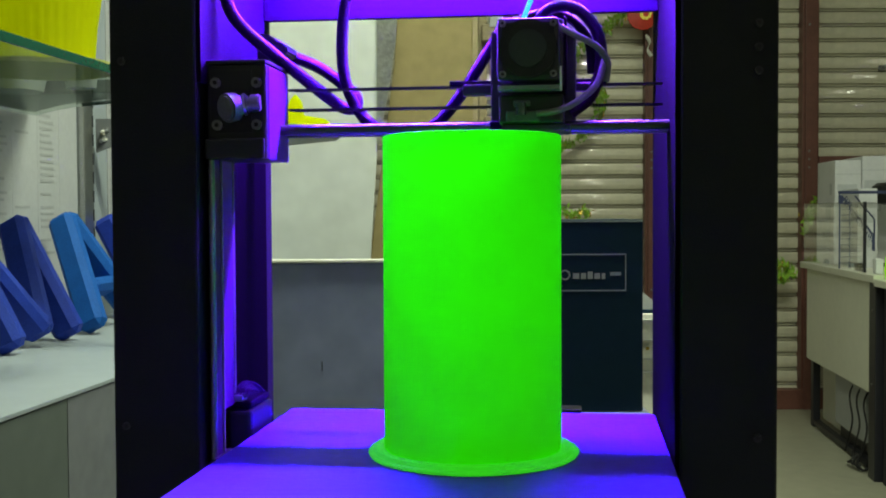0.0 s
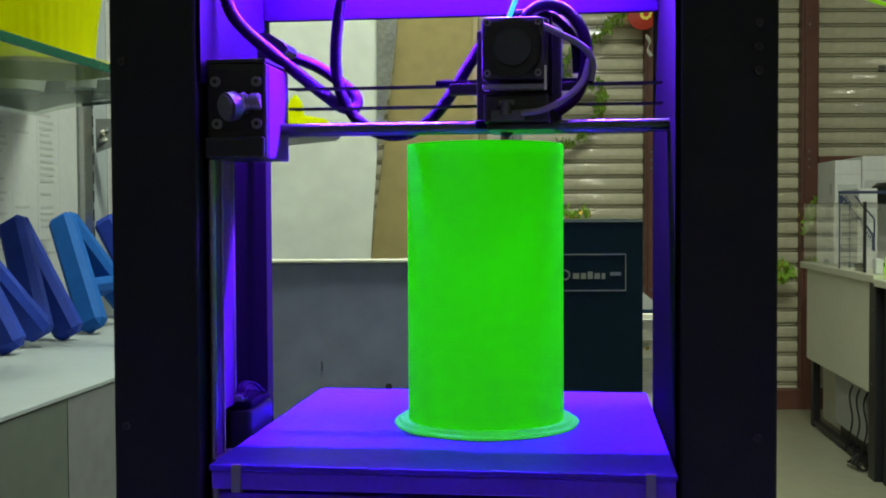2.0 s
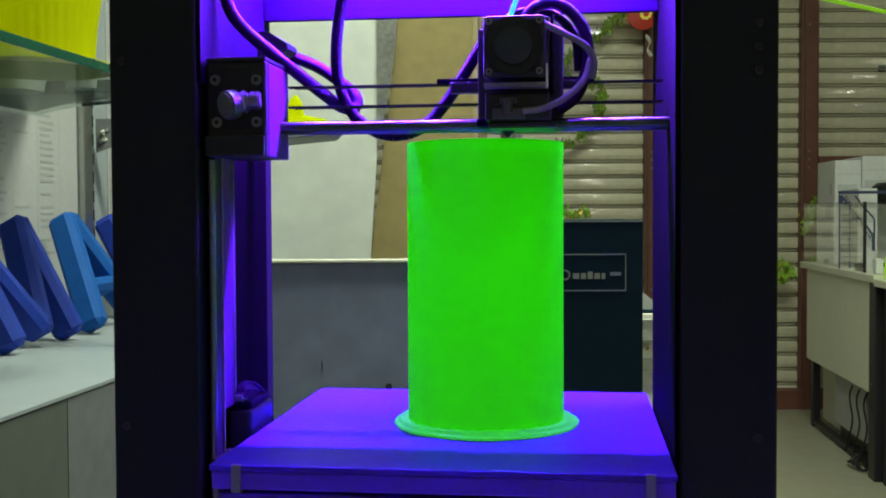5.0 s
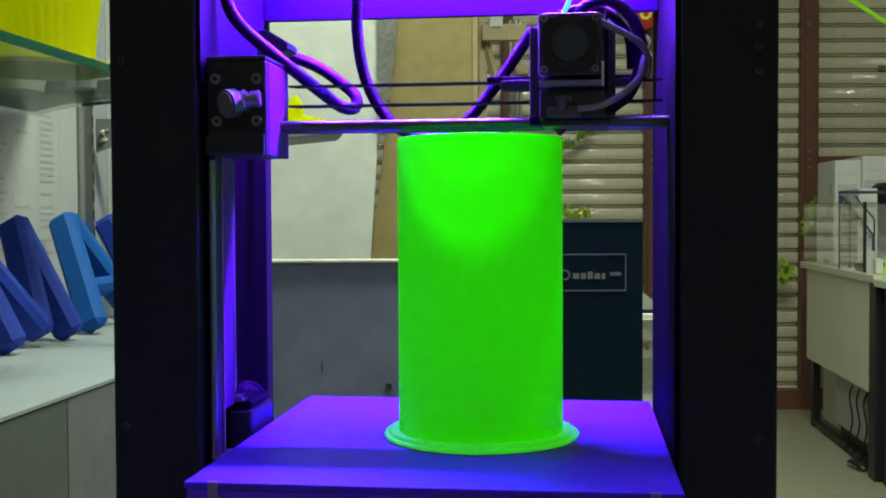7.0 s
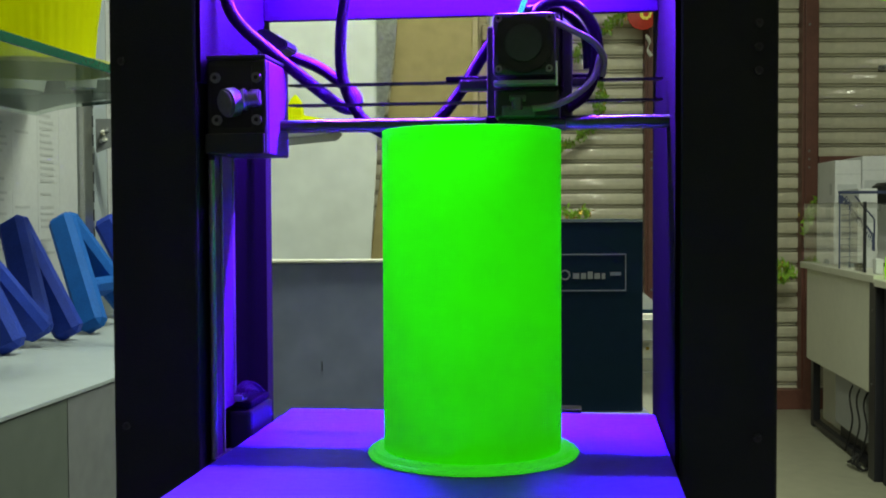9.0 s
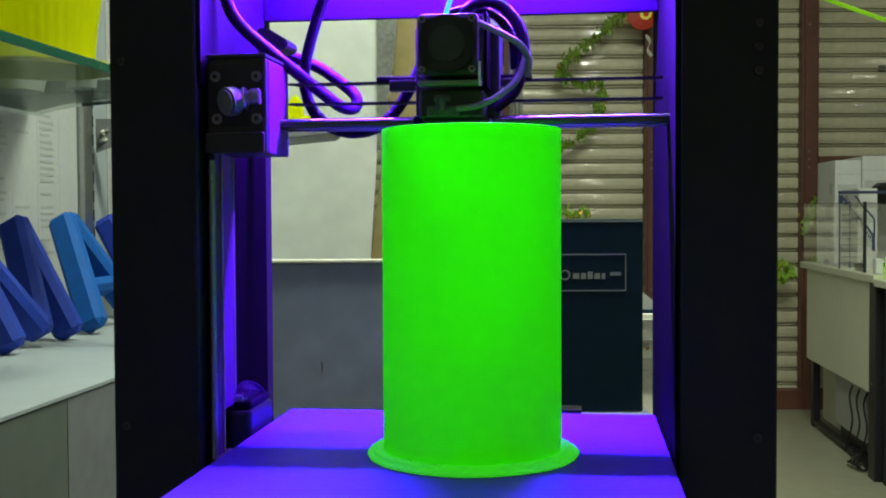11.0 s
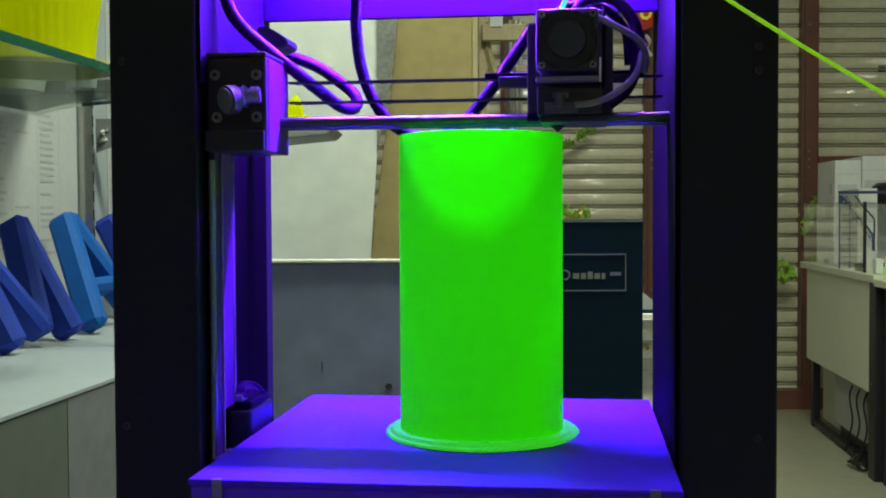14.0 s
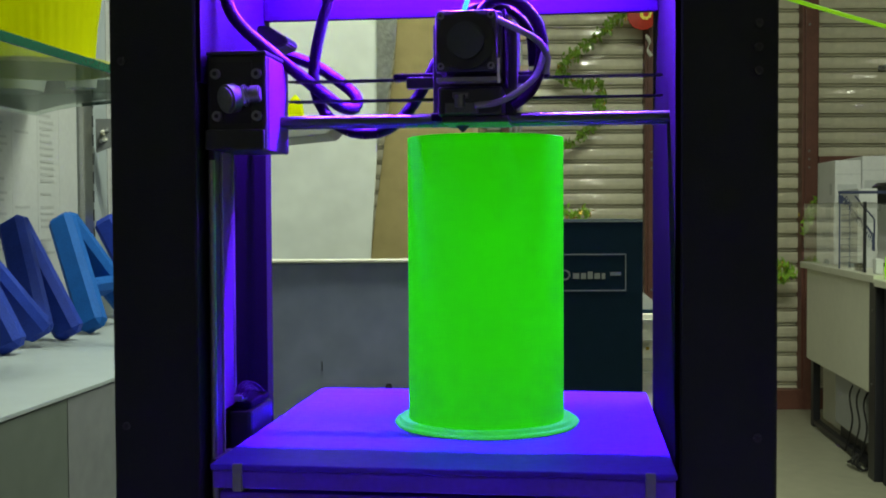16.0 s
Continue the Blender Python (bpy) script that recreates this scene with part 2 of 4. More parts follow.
def prism(outline, y0, y1, bm=None, bevel=0.0):
    """A flat outline in x and z, given thickness along y."""
    bm2 = bmesh.new()
    f = bm2.faces.new([bm2.verts.new((x, y0, z)) for x, z in outline])
    ext = bmesh.ops.extrude_face_region(bm2, geom=[f])
    bmesh.ops.translate(bm2, verts=[v for v in ext["geom"] if isinstance(v, bmesh.types.BMVert)], vec=(0, y1 - y0, 0))
    if bevel:
        bmesh.ops.bevel(bm2, geom=bm2.edges[:], offset=bevel, segments=2, affect="EDGES")
    return join(bm, bm2)


def screw_head(c, r, parent, name="screw", axis=(0, -1, 0), material=None):
    c, axis = Vector(c), Vector(axis)
    bm = rod(c, c + axis * r * 0.8, r, 14, bevel=r * 0.2)
    s = part(name, bm, material or BOLT, parent, smooth=True)
    part("socket", rod(c + axis * r * 0.7, c + axis * r * 0.83, r * 0.45, 6), RUBBER, s)


# ---- the room ----
solid("floor", box((-4.5, -4.5, -0.1), (5.5, 5.7, 0.0)), FLOOR, "grey polished shop floor", bg=True, kind="structure")
solid("ceiling", box((-4.5, -4.5, 2.95), (5.5, 5.7, 3.05)), CEIL, "white painted shop ceiling", bg=True, kind="structure")
solid("wall_west", box((-4.6, -4.5, 0), (-4.5, 5.7, 2.95)), WALL, "plain white shop wall", bg=True, kind="structure")
solid("wall_east", box((5.5, -4.5, 0), (5.6, 5.7, 2.95)), WALL, "plain white shop wall", bg=True, kind="structure")
solid("wall_south", box((-4.5, -4.6, 0), (5.5, -4.5, 2.95)), WALL, "plain white shop wall", bg=True, kind="structure")
solid("wall_north", box((-4.5, 5.7, 0), (5.5, 5.8, 2.95)), WALL, "plain wall behind the roller shutter", bg=True, kind="structure")
for u, v, power in TUBES:
    lamp = thing("ceiling_lamp", "white ceiling fixture with two lit tubes", "lamp", (u, v, 2.95), True, "ceiling lamps")
    part("housing", box((u - 0.13, v - 0.62, 2.90), (u + 0.13, v + 0.62, 2.95), 0.006), CEIL, lamp)
    for s in (-0.06, 0.06):
        part("tube", rod((u + s, v - 0.59, 2.883), (u + s, v + 0.59, 2.883), 0.014), TUBE_GLOW, lamp, "lit white tube")

lamp = thing("ceiling_lamp", "white ceiling fixture with two lit tubes", "lamp", (0.25, 0.9, 2.95), group="ceiling lamps")
part("housing", box((-0.37, 0.77, 2.90), (0.87, 1.03, 2.95), 0.006), CEIL, lamp)
for s in (-0.075, 0.075):
    part("tube", rod((-0.34, 0.9 + s, 2.883), (0.84, 0.9 + s, 2.883), 0.014), TUBE_GLOW, lamp, "lit white tube")

# roller shutter: one curved slat mesh, repeated up the wall
shutter = thing("roller_shutter", "closed galvanised roller shutter between brown steel posts", "shutter", (0.0, 5.5, 0.1), True, kind="structure")
PITCH = 0.0745


def slat_mesh(u0, u1):
    prof = [(0.012, 0.0), (-0.0095, 0.002), (-0.0118, 0.008), (-0.0130, 0.016), (-0.0134, 0.022), (-0.01335, 0.026), (-0.01325, 0.027), (-0.0120, 0.040), (-0.0119, 0.041), (-0.0112, 0.050), (-0.0085, 0.056), (0.012, 0.058), (0.012, 0.062), (-0.008, 0.063), (-0.008, 0.067), (0.012, 0.069), (0.012, PITCH)]
    bm = bmesh.new()
    rows = [[bm.verts.new((u, y, z)) for y, z in prof] for u in (u0, u1)]
    for k in range(len(prof) - 1):
        bm.faces.new((rows[0][k], rows[1][k], rows[1][k + 1], rows[0][k + 1]))
    bm.transform(BG @ Matrix.Translation((0, 5.5, 0)))
    bm.transform(Matrix.Translation(-INFO[shutter.name][1]))
    return mesh_of("slat", bm, SLAT, True)


for u0, u1, n in ((-3.0, 1.01, 38), (1.08, 1.776, 38), (1.858, 3.6, 38)):
    me = slat_mesh(u0, u1)
    for k in range(n):
        s = new("slat", me)
        s.parent = shutter
        s.location = (0, 0, 0.0535 + PITCH * k)


def brown_post(u0, u1, z1=2.95):
    p = thing("shutter_post", "brown painted steel post beside the shutter", "post", ((u0 + u1) / 2, 5.46, 0), True, "shutter posts", "structure")
    part("web", box((u0, 5.43, 0), (u1, 5.53, z1), 0.004), BROWN, p)
    part("flange", box((u0 + 0.012, 5.415, 0), (u1 - 0.012, 5.43, z1), 0.003), BROWN, p)
    for z in (1.20, 1.24, 1.28, 0.6, 1.9):
        part("rivet", rod((u0 + 0.03, 5.415, z), (u0 + 0.03, 5.409, z), 0.006, 8), BOLT, p)


brown_post(1.00, 1.08)
brown_post(1.775, 1.857)
brown_post(0.29, 0.35)
solid("shutter_rail", box((-3.0, 5.42, 0), (3.6, 5.5, 0.098), 0.004), BROWN, "brown steel bottom rail of the shutter", bg=True, kind="structure")
solid("shutter_crossbar", box((1.8575, 5.42, 1.20), (3.6, 5.48, 1.255), 0.004), BROWN, "brown steel crossbar on the shutter", bg=True, kind="structure")
latch = thing("latch", "small grey shutter latch", "latch", (2.18, 5.47, 1.69), True)
part("plate", box((2.165, 5.465, 1.68), (2.20, 5.475, 1.705), 0.002), BOLT, latch)
part("knob", rod((2.19, 5.465, 1.70), (2.19, 5.44, 1.70), 0.008, 10), ALU, latch)

# ---- the printer ----
YF, YB = -0.044, 0.140          # front and back of the portal frame
XL, XR = -0.185, 0.131          # its inner sides
Z0 = 0.66                       # table top
BEDZ = 0.823
solid("work_table", box((-0.42, -0.40, 0.62), (0.36, 0.42, Z0), 0.004), SHELF_WHITE, "white table top under the printer", "table")
for x in (-0.38, 0.32):
    for y in (-0.36, 0.38):
        solid("table_leg", box((x - 0.02, y - 0.02, 0), (x + 0.02, y + 0.02, 0.62), 0.003), BLACK_STEEL, "black steel leg under the work table", "table leg", group="table legs")

frame_thing = thing("printer_frame", "black box-section portal frame of a large desktop printer", "printer", (-0.027, 0.05, Z0))
post_l = part("post", box((-0.249, YF, Z0), (XL - 0.003, YB, 1.30), 0.002), BLACK, frame_thing)
post_r = part("post", box((XR + 0.003, YF, Z0), (0.1955, 0.176, 1.30), 0.002), BLACK, frame_thing)
# Left panel split by painted light: shaded colour below, lit colour above.
part("inner_panel", box((XL - 0.003, -0.004, Z0 + 0.01), (XL, 0.112, 1.070), 0), INNER_SHADED, frame_thing, "inner side panel in the shaded colour")
part("inner_panel", box((XL - 0.003, YF + 0.002, 1.0702), (XL, 0.112, 1.235), 0), INNER_LIT, frame_thing, "inner side panel in the violet-lit colour")
part("inner_panel", box((XR, YF + 0.001, Z0 + 0.01), (XR + 0.003, 0.172, 1.235), 0), INNER_SHADED, frame_thing, "inner side panel in the shaded colour")
part("top_bar", box((XL - 0.003, YF, 1.235), (XR + 0.003, YF + 0.034, 1.30), 0.002), BLACK, frame_thing)
part("back_bar", box((XL, 0.110, 1.137), (XR, 0.116, 1.235), 0.001), INNER_LIT, frame_thing, "back crossbar in the violet-lit colour")
# Unseen plate added to keep ceiling light off the rear of the bed.
part("light_block_plate", box((-0.249, 0.110, 1.2352), (0.1955, 0.45, 1.245), 0.002), BLACK, frame_thing)
part("side_cover", box((-0.249, YB + 0.001, Z0), (-0.245, 0.33, 1.235), 0.001), BLACK, frame_thing)
part("base_bar", box((XL, 0.02, Z0), (XR, 0.10, 0.74), 0.003), BLACK, frame_thing)
part("base_bar", box((XL, -0.044, Z0), (XR, -0.01, 0.74), 0.003), BLACK, frame_thing)
for px in (-0.240, 0.183):
    for z in (0.76, 0.835, 1.085, 1.10, 1.07):
        if px < 0 and z in (1.10, 1.07):
            continue
        screw_head((px, YF, z), 0.0028, frame_thing, material=BLACK_PLASTIC)
led = thing("led_strip", "violet LED strip under the top of the frame", "light strip", (-0.03, 0.075, 1.204))
part("backing", box((XL, 0.069, 1.2075), (XR, 0.081, 1.2115), 0), PAPER, led)
for k in range(14):
    part("led", box((-0.165 + k * 0.02, 0.072, 1.2035), (-0.159 + k * 0.02, 0.078, 1.2075), 0), LED_GLOW, led, "lit violet diode")

# Body for the added front fill light, out of view.
led_fill = thing("led_strip", "violet fill strip added under the front bar", "light strip", (-0.03, -0.030, 1.232))
part("backing", box((-0.167, -0.035, 1.2330), (0.113, -0.025, 1.2348)), PAPER, led_fill)
for k in range(7):
    part("led", box((-0.155 + k * 0.04, -0.0325, 1.2308), (-0.150 + k * 0.04, -0.0275, 1.2330)), LED_GLOW, led_fill, "lit violet diode")

# upright guides beside the left post
guide = thing("z_guide", "pair of upright guide rods and a lead screw", "guide rod", (-0.168, 0.02, 0.70))
part("rod", rod((-0.1810, -0.0340, 0.70), (-0.1810, -0.0340, 1.0175), 0.0024), BOLT, guide, smooth=True)
# Front rail takes the shaded colour, rear rail the violet-lit one.
part("rail", box((-0.1848, -0.0300, 0.70), (-0.1800, -0.0180, 1.066), 0.0010), RAIL_SHADED, guide, "grooved guide rail in the shaded colour")
part("rail", box((-0.1848, -0.0165, 0.842), (-0.1795, 0.0130, 1.066), 0.0012), RAIL_LIT, guide, "grooved guide rail in the violet-lit colour")
for y in (-0.0178, 0.0066):
    part("ridge", box((-0.1846, y, 0.70 if y < 0 else 0.842), (-0.1788, y + 0.0014, 1.066), 0.0004), GREY_WIRE, guide)
part("foot", box((-0.184, -0.038, 0.803), (-0.158, 0.000, 0.812), 0.003), BLACK_PLASTIC, guide)
part("foot_screw", rod((-0.170, -0.022, 0.8120), (-0.170, -0.022, 0.8150), 0.0040, 12), ALU, guide)
motor = thing("stepper_motor", "black stepper motor at the foot of the lead screw", "motor", (-0.176, 0.03, 0.74))
part("body", box((-0.1845, 0.0032, 0.740), (-0.1660, 0.060, 0.838), 0.003), BLACK_PLASTIC, motor)
part("cap", box((-0.1838, 0.006, 0.8382), (-0.1670, 0.056, 0.844), 0.0025), INNER_LIT, motor)
part("connector", box((-0.1800, 0.0050, 0.8442), (-0.1730, 0.016, 0.849), 0.001), GREY_WIRE, motor)
for k in range(5):
    part("wire", tube([(-0.1800 + 0.002 * k, 0.006, 0.847), (-0.1770 + 0.002 * k, 0.012, 0.856 - 0.001 * k), (-0.1710, 0.026 + 0.003 * k, 0.855 - 0.002 * k), (-0.1690, 0.046, 0.845)], 0.0009, 12, 6), SLEEVE, motor, smooth=True)

# print bed and its carriage, which slide along y
bed = thing("print_bed", "blue coated square heated print bed lit violet", "print bed", (0, 0, BEDZ))
BX0, BX1, BY0, BY1 = -0.162, 0.128, -0.156, 0.151
part("plate", box((BX0, BY0, BEDZ - 0.004), (BX1, BY1, BEDZ), 0.0012), BED, bed)
part("insulation", box((BX0 + 0.001, BY0 + 0.002, BEDZ - 0.016), (BX1 - 0.001, BY1 - 0.002, BEDZ - 0.0042), 0.0015), BED_EDGE, bed, "thick pale edge board")
part("carriage", box((BX0 + 0.004, BY0 + 0.006, BEDZ - 0.030), (BX1 - 0.006, BY1 - 0.01, BEDZ - 0.019), 0.002), BED_EDGE, bed, "worn pale carriage plate")
for x in (BX0 + 0.018, BX1 - 0.016):
    for y in (BY0,):
        s = -1 if y == BY0 else 1
        part("clip", box((x - 0.003, y - 0.0015, BEDZ - 0.017), (x + 0.003, y + 0.0015, BEDZ + 0.0006), 0.0006), CLIP, bed, "pale metal clip")
        part("spring", tube([(x + 0.004 * math.cos(a * 0.9), y * 0.93 + 0.004 * math.sin(a * 0.9), BEDZ - 0.019 + a * 0.0001) for a in range(30)], 0.0006, 60, 5), STEEL, bed, smooth=True)
for x in (-0.09, 0.06):
    solid("bed_rail", rod((x, -0.30, BEDZ - 0.045), (x, 0.33, BEDZ - 0.045), 0.005), STEEL, "polished steel rail under the print bed", "rail", group="bed rails", smooth=True)
    for y in (-0.30, 0.33):
        solid("rail_block", box((x - 0.012, y - 0.012, Z0), (x + 0.012, y + 0.012, BEDZ - 0.036), 0.002), BLACK_PLASTIC, "black rail end block on the table", "rail block", group="rail blocks")

# the print: a tall hollow cylinder with a brim
RAD, HGT = 0.058, 0.2070
vase = thing("printed_cylinder", "tall hollow fluorescent green printed cylinder on the bed", "printed cylinder", (0, 0, BEDZ))
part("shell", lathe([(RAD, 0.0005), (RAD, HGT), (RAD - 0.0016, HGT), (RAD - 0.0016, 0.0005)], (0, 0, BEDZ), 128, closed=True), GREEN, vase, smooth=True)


def brim_edge(a, z):
    return 0.006 * math.sin(3 * a + 1) + 0.004 * math.sin(7 * a) + 0.0015 * math.sin(23 * a)


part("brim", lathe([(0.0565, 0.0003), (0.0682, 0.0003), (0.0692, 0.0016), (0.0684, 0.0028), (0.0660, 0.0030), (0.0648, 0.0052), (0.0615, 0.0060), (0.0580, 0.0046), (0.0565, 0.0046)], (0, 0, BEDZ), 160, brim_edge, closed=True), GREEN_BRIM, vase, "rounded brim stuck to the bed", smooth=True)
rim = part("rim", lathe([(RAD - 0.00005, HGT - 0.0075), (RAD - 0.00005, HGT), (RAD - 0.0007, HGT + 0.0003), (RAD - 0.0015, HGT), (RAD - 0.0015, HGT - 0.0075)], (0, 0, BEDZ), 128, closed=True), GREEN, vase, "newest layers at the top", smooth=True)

# gantry: two rods, two end blocks, belts
GZ = 1.040                      # rod height at the start
gantry = thing("x_gantry", "horizontal gantry with polished rods, belt and black motor block", "gantry", (-0.03, 0.02, GZ))
part("rod", rod((-0.150, 0.004, GZ), (0.131, 0.004, GZ), 0.004), STEEL, gantry, smooth=True)
part("rod", rod((-0.150, 0.021, GZ), (0.131, 0.021, GZ), 0.004), STEEL, gantry, smooth=True)
part("web_plate", box((-0.150, 0.004, GZ - 0.002), (0.1305, 0.021, GZ + 0.002)), BLACK_PLASTIC, gantry)
part("motor_block", box((-0.1831, -0.035, GZ - 0.022), (-0.1418, -0.028, GZ + 0.0425), 0.0015), BLACK_PLASTIC, gantry)
part("block_body", box((-0.1825, -0.0279, GZ - 0.022), (-0.1465, 0.024, GZ + 0.0420), 0.0015), BLACK_PLASTIC, gantry)
part("block_side", box((-0.1464, -0.0278, GZ - 0.022), (-0.1418, 0.024, GZ + 0.0425), 0.0012), RAIL_LIT, gantry, "side cheek in the violet-lit colour")
part("block_top", box((-0.1835, -0.036, GZ + 0.0428), (-0.1415, 0.024, GZ + 0.0455), 0.001), BLACK_PLASTIC, gantry)
part("block_foot", box((-0.1835, -0.040, GZ - 0.022), (-0.1421, -0.0352, GZ - 0.008), 0.0015), BLACK_PLASTIC, gantry)
part("bracket", prism([(-0.164, GZ + 0.050), (-0.164, GZ + 0.072), (-0.156, GZ + 0.072), (-0.1415, GZ + 0.063), (-0.1415, GZ + 0.058)], 0.02, 0.05, bevel=0.001), BLACK_PLASTIC, gantry)
part("recess", box((-0.1800, -0.0358, GZ - 0.004), (-0.1515, -0.0351, GZ + 0.038)), RUBBER, gantry)
for x, z in ((-0.1477, GZ + 0.0297), (-0.1477, GZ + 0.0012), (-0.1755, GZ + 0.0012), (-0.1765, GZ + 0.030)):
    screw_head((x, -0.0358, z), 0.0036, gantry)
pulley = part("pulley", rod((-0.1670, -0.0470, GZ + 0.0115), (-0.1610, -0.0390, GZ + 0.0135), 0.0098, 22, bevel=0.0016), HEAT, gantry, "silver toothed pulley", smooth=True)
part("hub", rod((-0.1605, -0.0400, GZ + 0.0140), (-0.1525, -0.0385, GZ + 0.0155), 0.0068, 18, bevel=0.001), BOLT, pulley, smooth=True)
part("hub", rod((-0.1520, -0.0385, GZ + 0.0155), (-0.1445, -0.0380, GZ + 0.0160), 0.0060, 18, bevel=0.001), BOLT, pulley, smooth=True)
part("collar", rod((-0.1560, -0.0392, GZ + 0.0147), (-0.1545, -0.0390, GZ + 0.0149), 0.0076, 18), ALU, pulley)
for z in (GZ + 0.0165, GZ + 0.0310):
    bm = box((-0.1415, 0.022, z - 0.0007), (0.128, 0.028, z + 0.0007))
    for k in range(132):
        box((-0.1365 + k * 0.002, 0.0222, z - 0.0014), (-0.1356 + k * 0.002, 0.0278, z - 0.0006), 0, bm)
    part("belt", bm, RUBBER, gantry, "black toothed belt")

# print head, which slides along x; its origin is the nozzle tip
NZ = BEDZ + HGT + 0.0006
head = thing("extruder", "black extruder carriage with square cooling fan and nozzle", "extruder", (0, 0, NZ))


def hbox(x0, y0, z0, x1, y1, z1, bevel=0.0):
    return box((x0 / 1000, y0 / 1000, NZ + z0 / 1000), (x1 / 1000, y1 / 1000, NZ + z1 / 1000), bevel / 1000)


def hpt(x, y, z):
    return (x / 1000, y / 1000, NZ + z / 1000)


part("carriage", hbox(-21, 2, 9, 38, 40, 76, 2), BLACK_PLASTIC, head)
part("motor", hbox(-12, -32, 36, 30, 2, 78, 2.5), BLACK_PLASTIC, head)
part("side_plate", hbox(30.2, -30, 30, 32, 2, 80, 0.5), INNER_LIT, head, "side plate in the violet-lit colour")
fan_c = (7, -45, 56.5)
fan = part("fan", hbox(fan_c[0] - 20.5, -45, 36, fan_c[0] + 20.5, -33, 77, 3.5), FAN_BLACK, head, "square black axial fan")
part("shroud", rod(hpt(7, -45, 56.5), hpt(7, -46.2, 56.5), 0.0192, 40, bevel=0.0006), BLACK_PLASTIC, fan, smooth=True)
part("hub", rod(hpt(7, -46, 56.5), hpt(7, -47.2, 56.5), 0.0125, 32, bevel=0.0006), FAN_HUB, fan, "dark grey fan hub", smooth=True)
for sx in (-16.5, 16.5):
    for sz in (-16.5, 16.5):
        screw_head(hpt(7 + sx, -45, 56.5 + sz), 0.0024, fan)
part("fan_bracket", hbox(-13, -43, 30.2, 29, -30, 33.2, 0.6), GREY_WIRE, head, "thin aluminium bracket")
part("bracket_edge", hbox(27.5, -44, 29, 29, -42.5, 45, 0.3), PALE_EDGE, head)
part("hotend_body", hbox(-13, -34, 9, 30, 2, 28, 2), BLACK_PLASTIC, head)
part("heater_block", hbox(-8, -36, 10, 14, -20, 17, 0.8), HEAT, head, "grey heater block")
part("heater_screw", rod(hpt(2, -37, 14), hpt(2, -37, 22), 0.0035, 12), HEAT, head, smooth=True)
part("sensor", hbox(-3, -37, 20, 8, -34, 24, 0.8), HEAT, head)
part("duct", hbox(-11, -30, 4.5, 34, 20, 9, 1.2), BLACK_PLASTIC, head)
part("nozzle_seat", rod(hpt(0, 0, 9), hpt(0, 0, 4.5), 0.0062, 6), BLACK_PLASTIC, head)
part("nozzle", rod(hpt(0, 0, 5), hpt(0, 0, 0.2), 0.0056, 14, r2=0.0006), RUBBER, head, "dark conical nozzle", smooth=True)
part("belt_arm", hbox(-52, 18, 40, -20, 27, 44, 1), INNER_LIT, head)
part("belt_arm", hbox(-42, 14, 33, -20, 22, 41, 1.5), BLACK_PLASTIC, head)
part("belt_arm", hbox(37, 18, 40, 60, 26, 44, 1), INNER_LIT, head)
part("belt_arm", hbox(37, 14, 35, 54, 22, 41, 1.5), BLACK_PLASTIC, head)
part("heat_tab", hbox(-21, -10, 7, -12, 6, 13, 1.5), INNER_LIT, head)
part("sleeved_cable", tube([hpt(6, 10, 76), hpt(20, 0, 90), hpt(38, 0, 90), hpt(52, 0, 74), hpt(55, 2, 52), hpt(48, 4, 30), hpt(34, 2, 18)], 0.0042, 50, 10), SLEEVE, head, "black braided cable bundle", smooth=True)
part("sleeved_cable", tube([hpt(-6, 14, 80), hpt(8, 6, 87), hpt(30, 6, 86), hpt(46, 6, 70), hpt(49, 6, 46)], 0.0034, 40, 10), CABLE, head, smooth=True)
part("grey_wire", tube([hpt(25, -40, 72), hpt(34, -36, 68), hpt(52, -22, 60), hpt(59, -14, 50), hpt(58, -12, 38)], 0.0023, 40, 10), GREY_WIRE, head, "pale grey wire sleeve", smooth=True)
part("grey_wire", tube([hpt(57, -12, 52), hpt(52, -22, 36), hpt(40, -30, 24), hpt(26, -34, 17), hpt(12, -36, 15)], 0.0023, 40, 10), GREY_WIRE, head, "pale grey wire sleeve", smooth=True)
part("filament_guide", rod(hpt(2, -16, 78), hpt(2, -16, 80), 0.005, 14), BLACK_PLASTIC, head)

# filament stub above the head, which leans as the head slides
stub = thing("feed_filament", "filament with an added cyan glow running down into the print head", "filament", hpt(2, -16, 79))
part("strand", tube([hpt(2, -16, 79), hpt(4, -16, 95), hpt(8, -16, 115), hpt(14, -16, 135)], 0.0017, 20, 8), CYAN_TUBE, stub, smooth=True)

# loose feed line from the spool
line = thing("filament_line", "loose fluorescent green filament crossing in front of the frame", "filament", (0.18, 0.45, 1.0), True)
part("strand", tube([(0.18 - 0.30, 0.45, 1.0 + 0.030), (0.18 - 0.20, 0.45, 1.0 + 0.012), (0.18 - 0.10, 0.45, 1.0 + 0.001), (0.18, 0.45, 1.0), (0.18 + 0.10, 0.45, 1.0 + 0.006)], 0.00085, 40, 8), FILAMENT, line, smooth=True)

# fixed braided cable at the left
sleeve = thing("braided_cable", "thick braided cable loop hanging beside the gantry", "cable", (-0.2001, 0.0600, 1.1455))
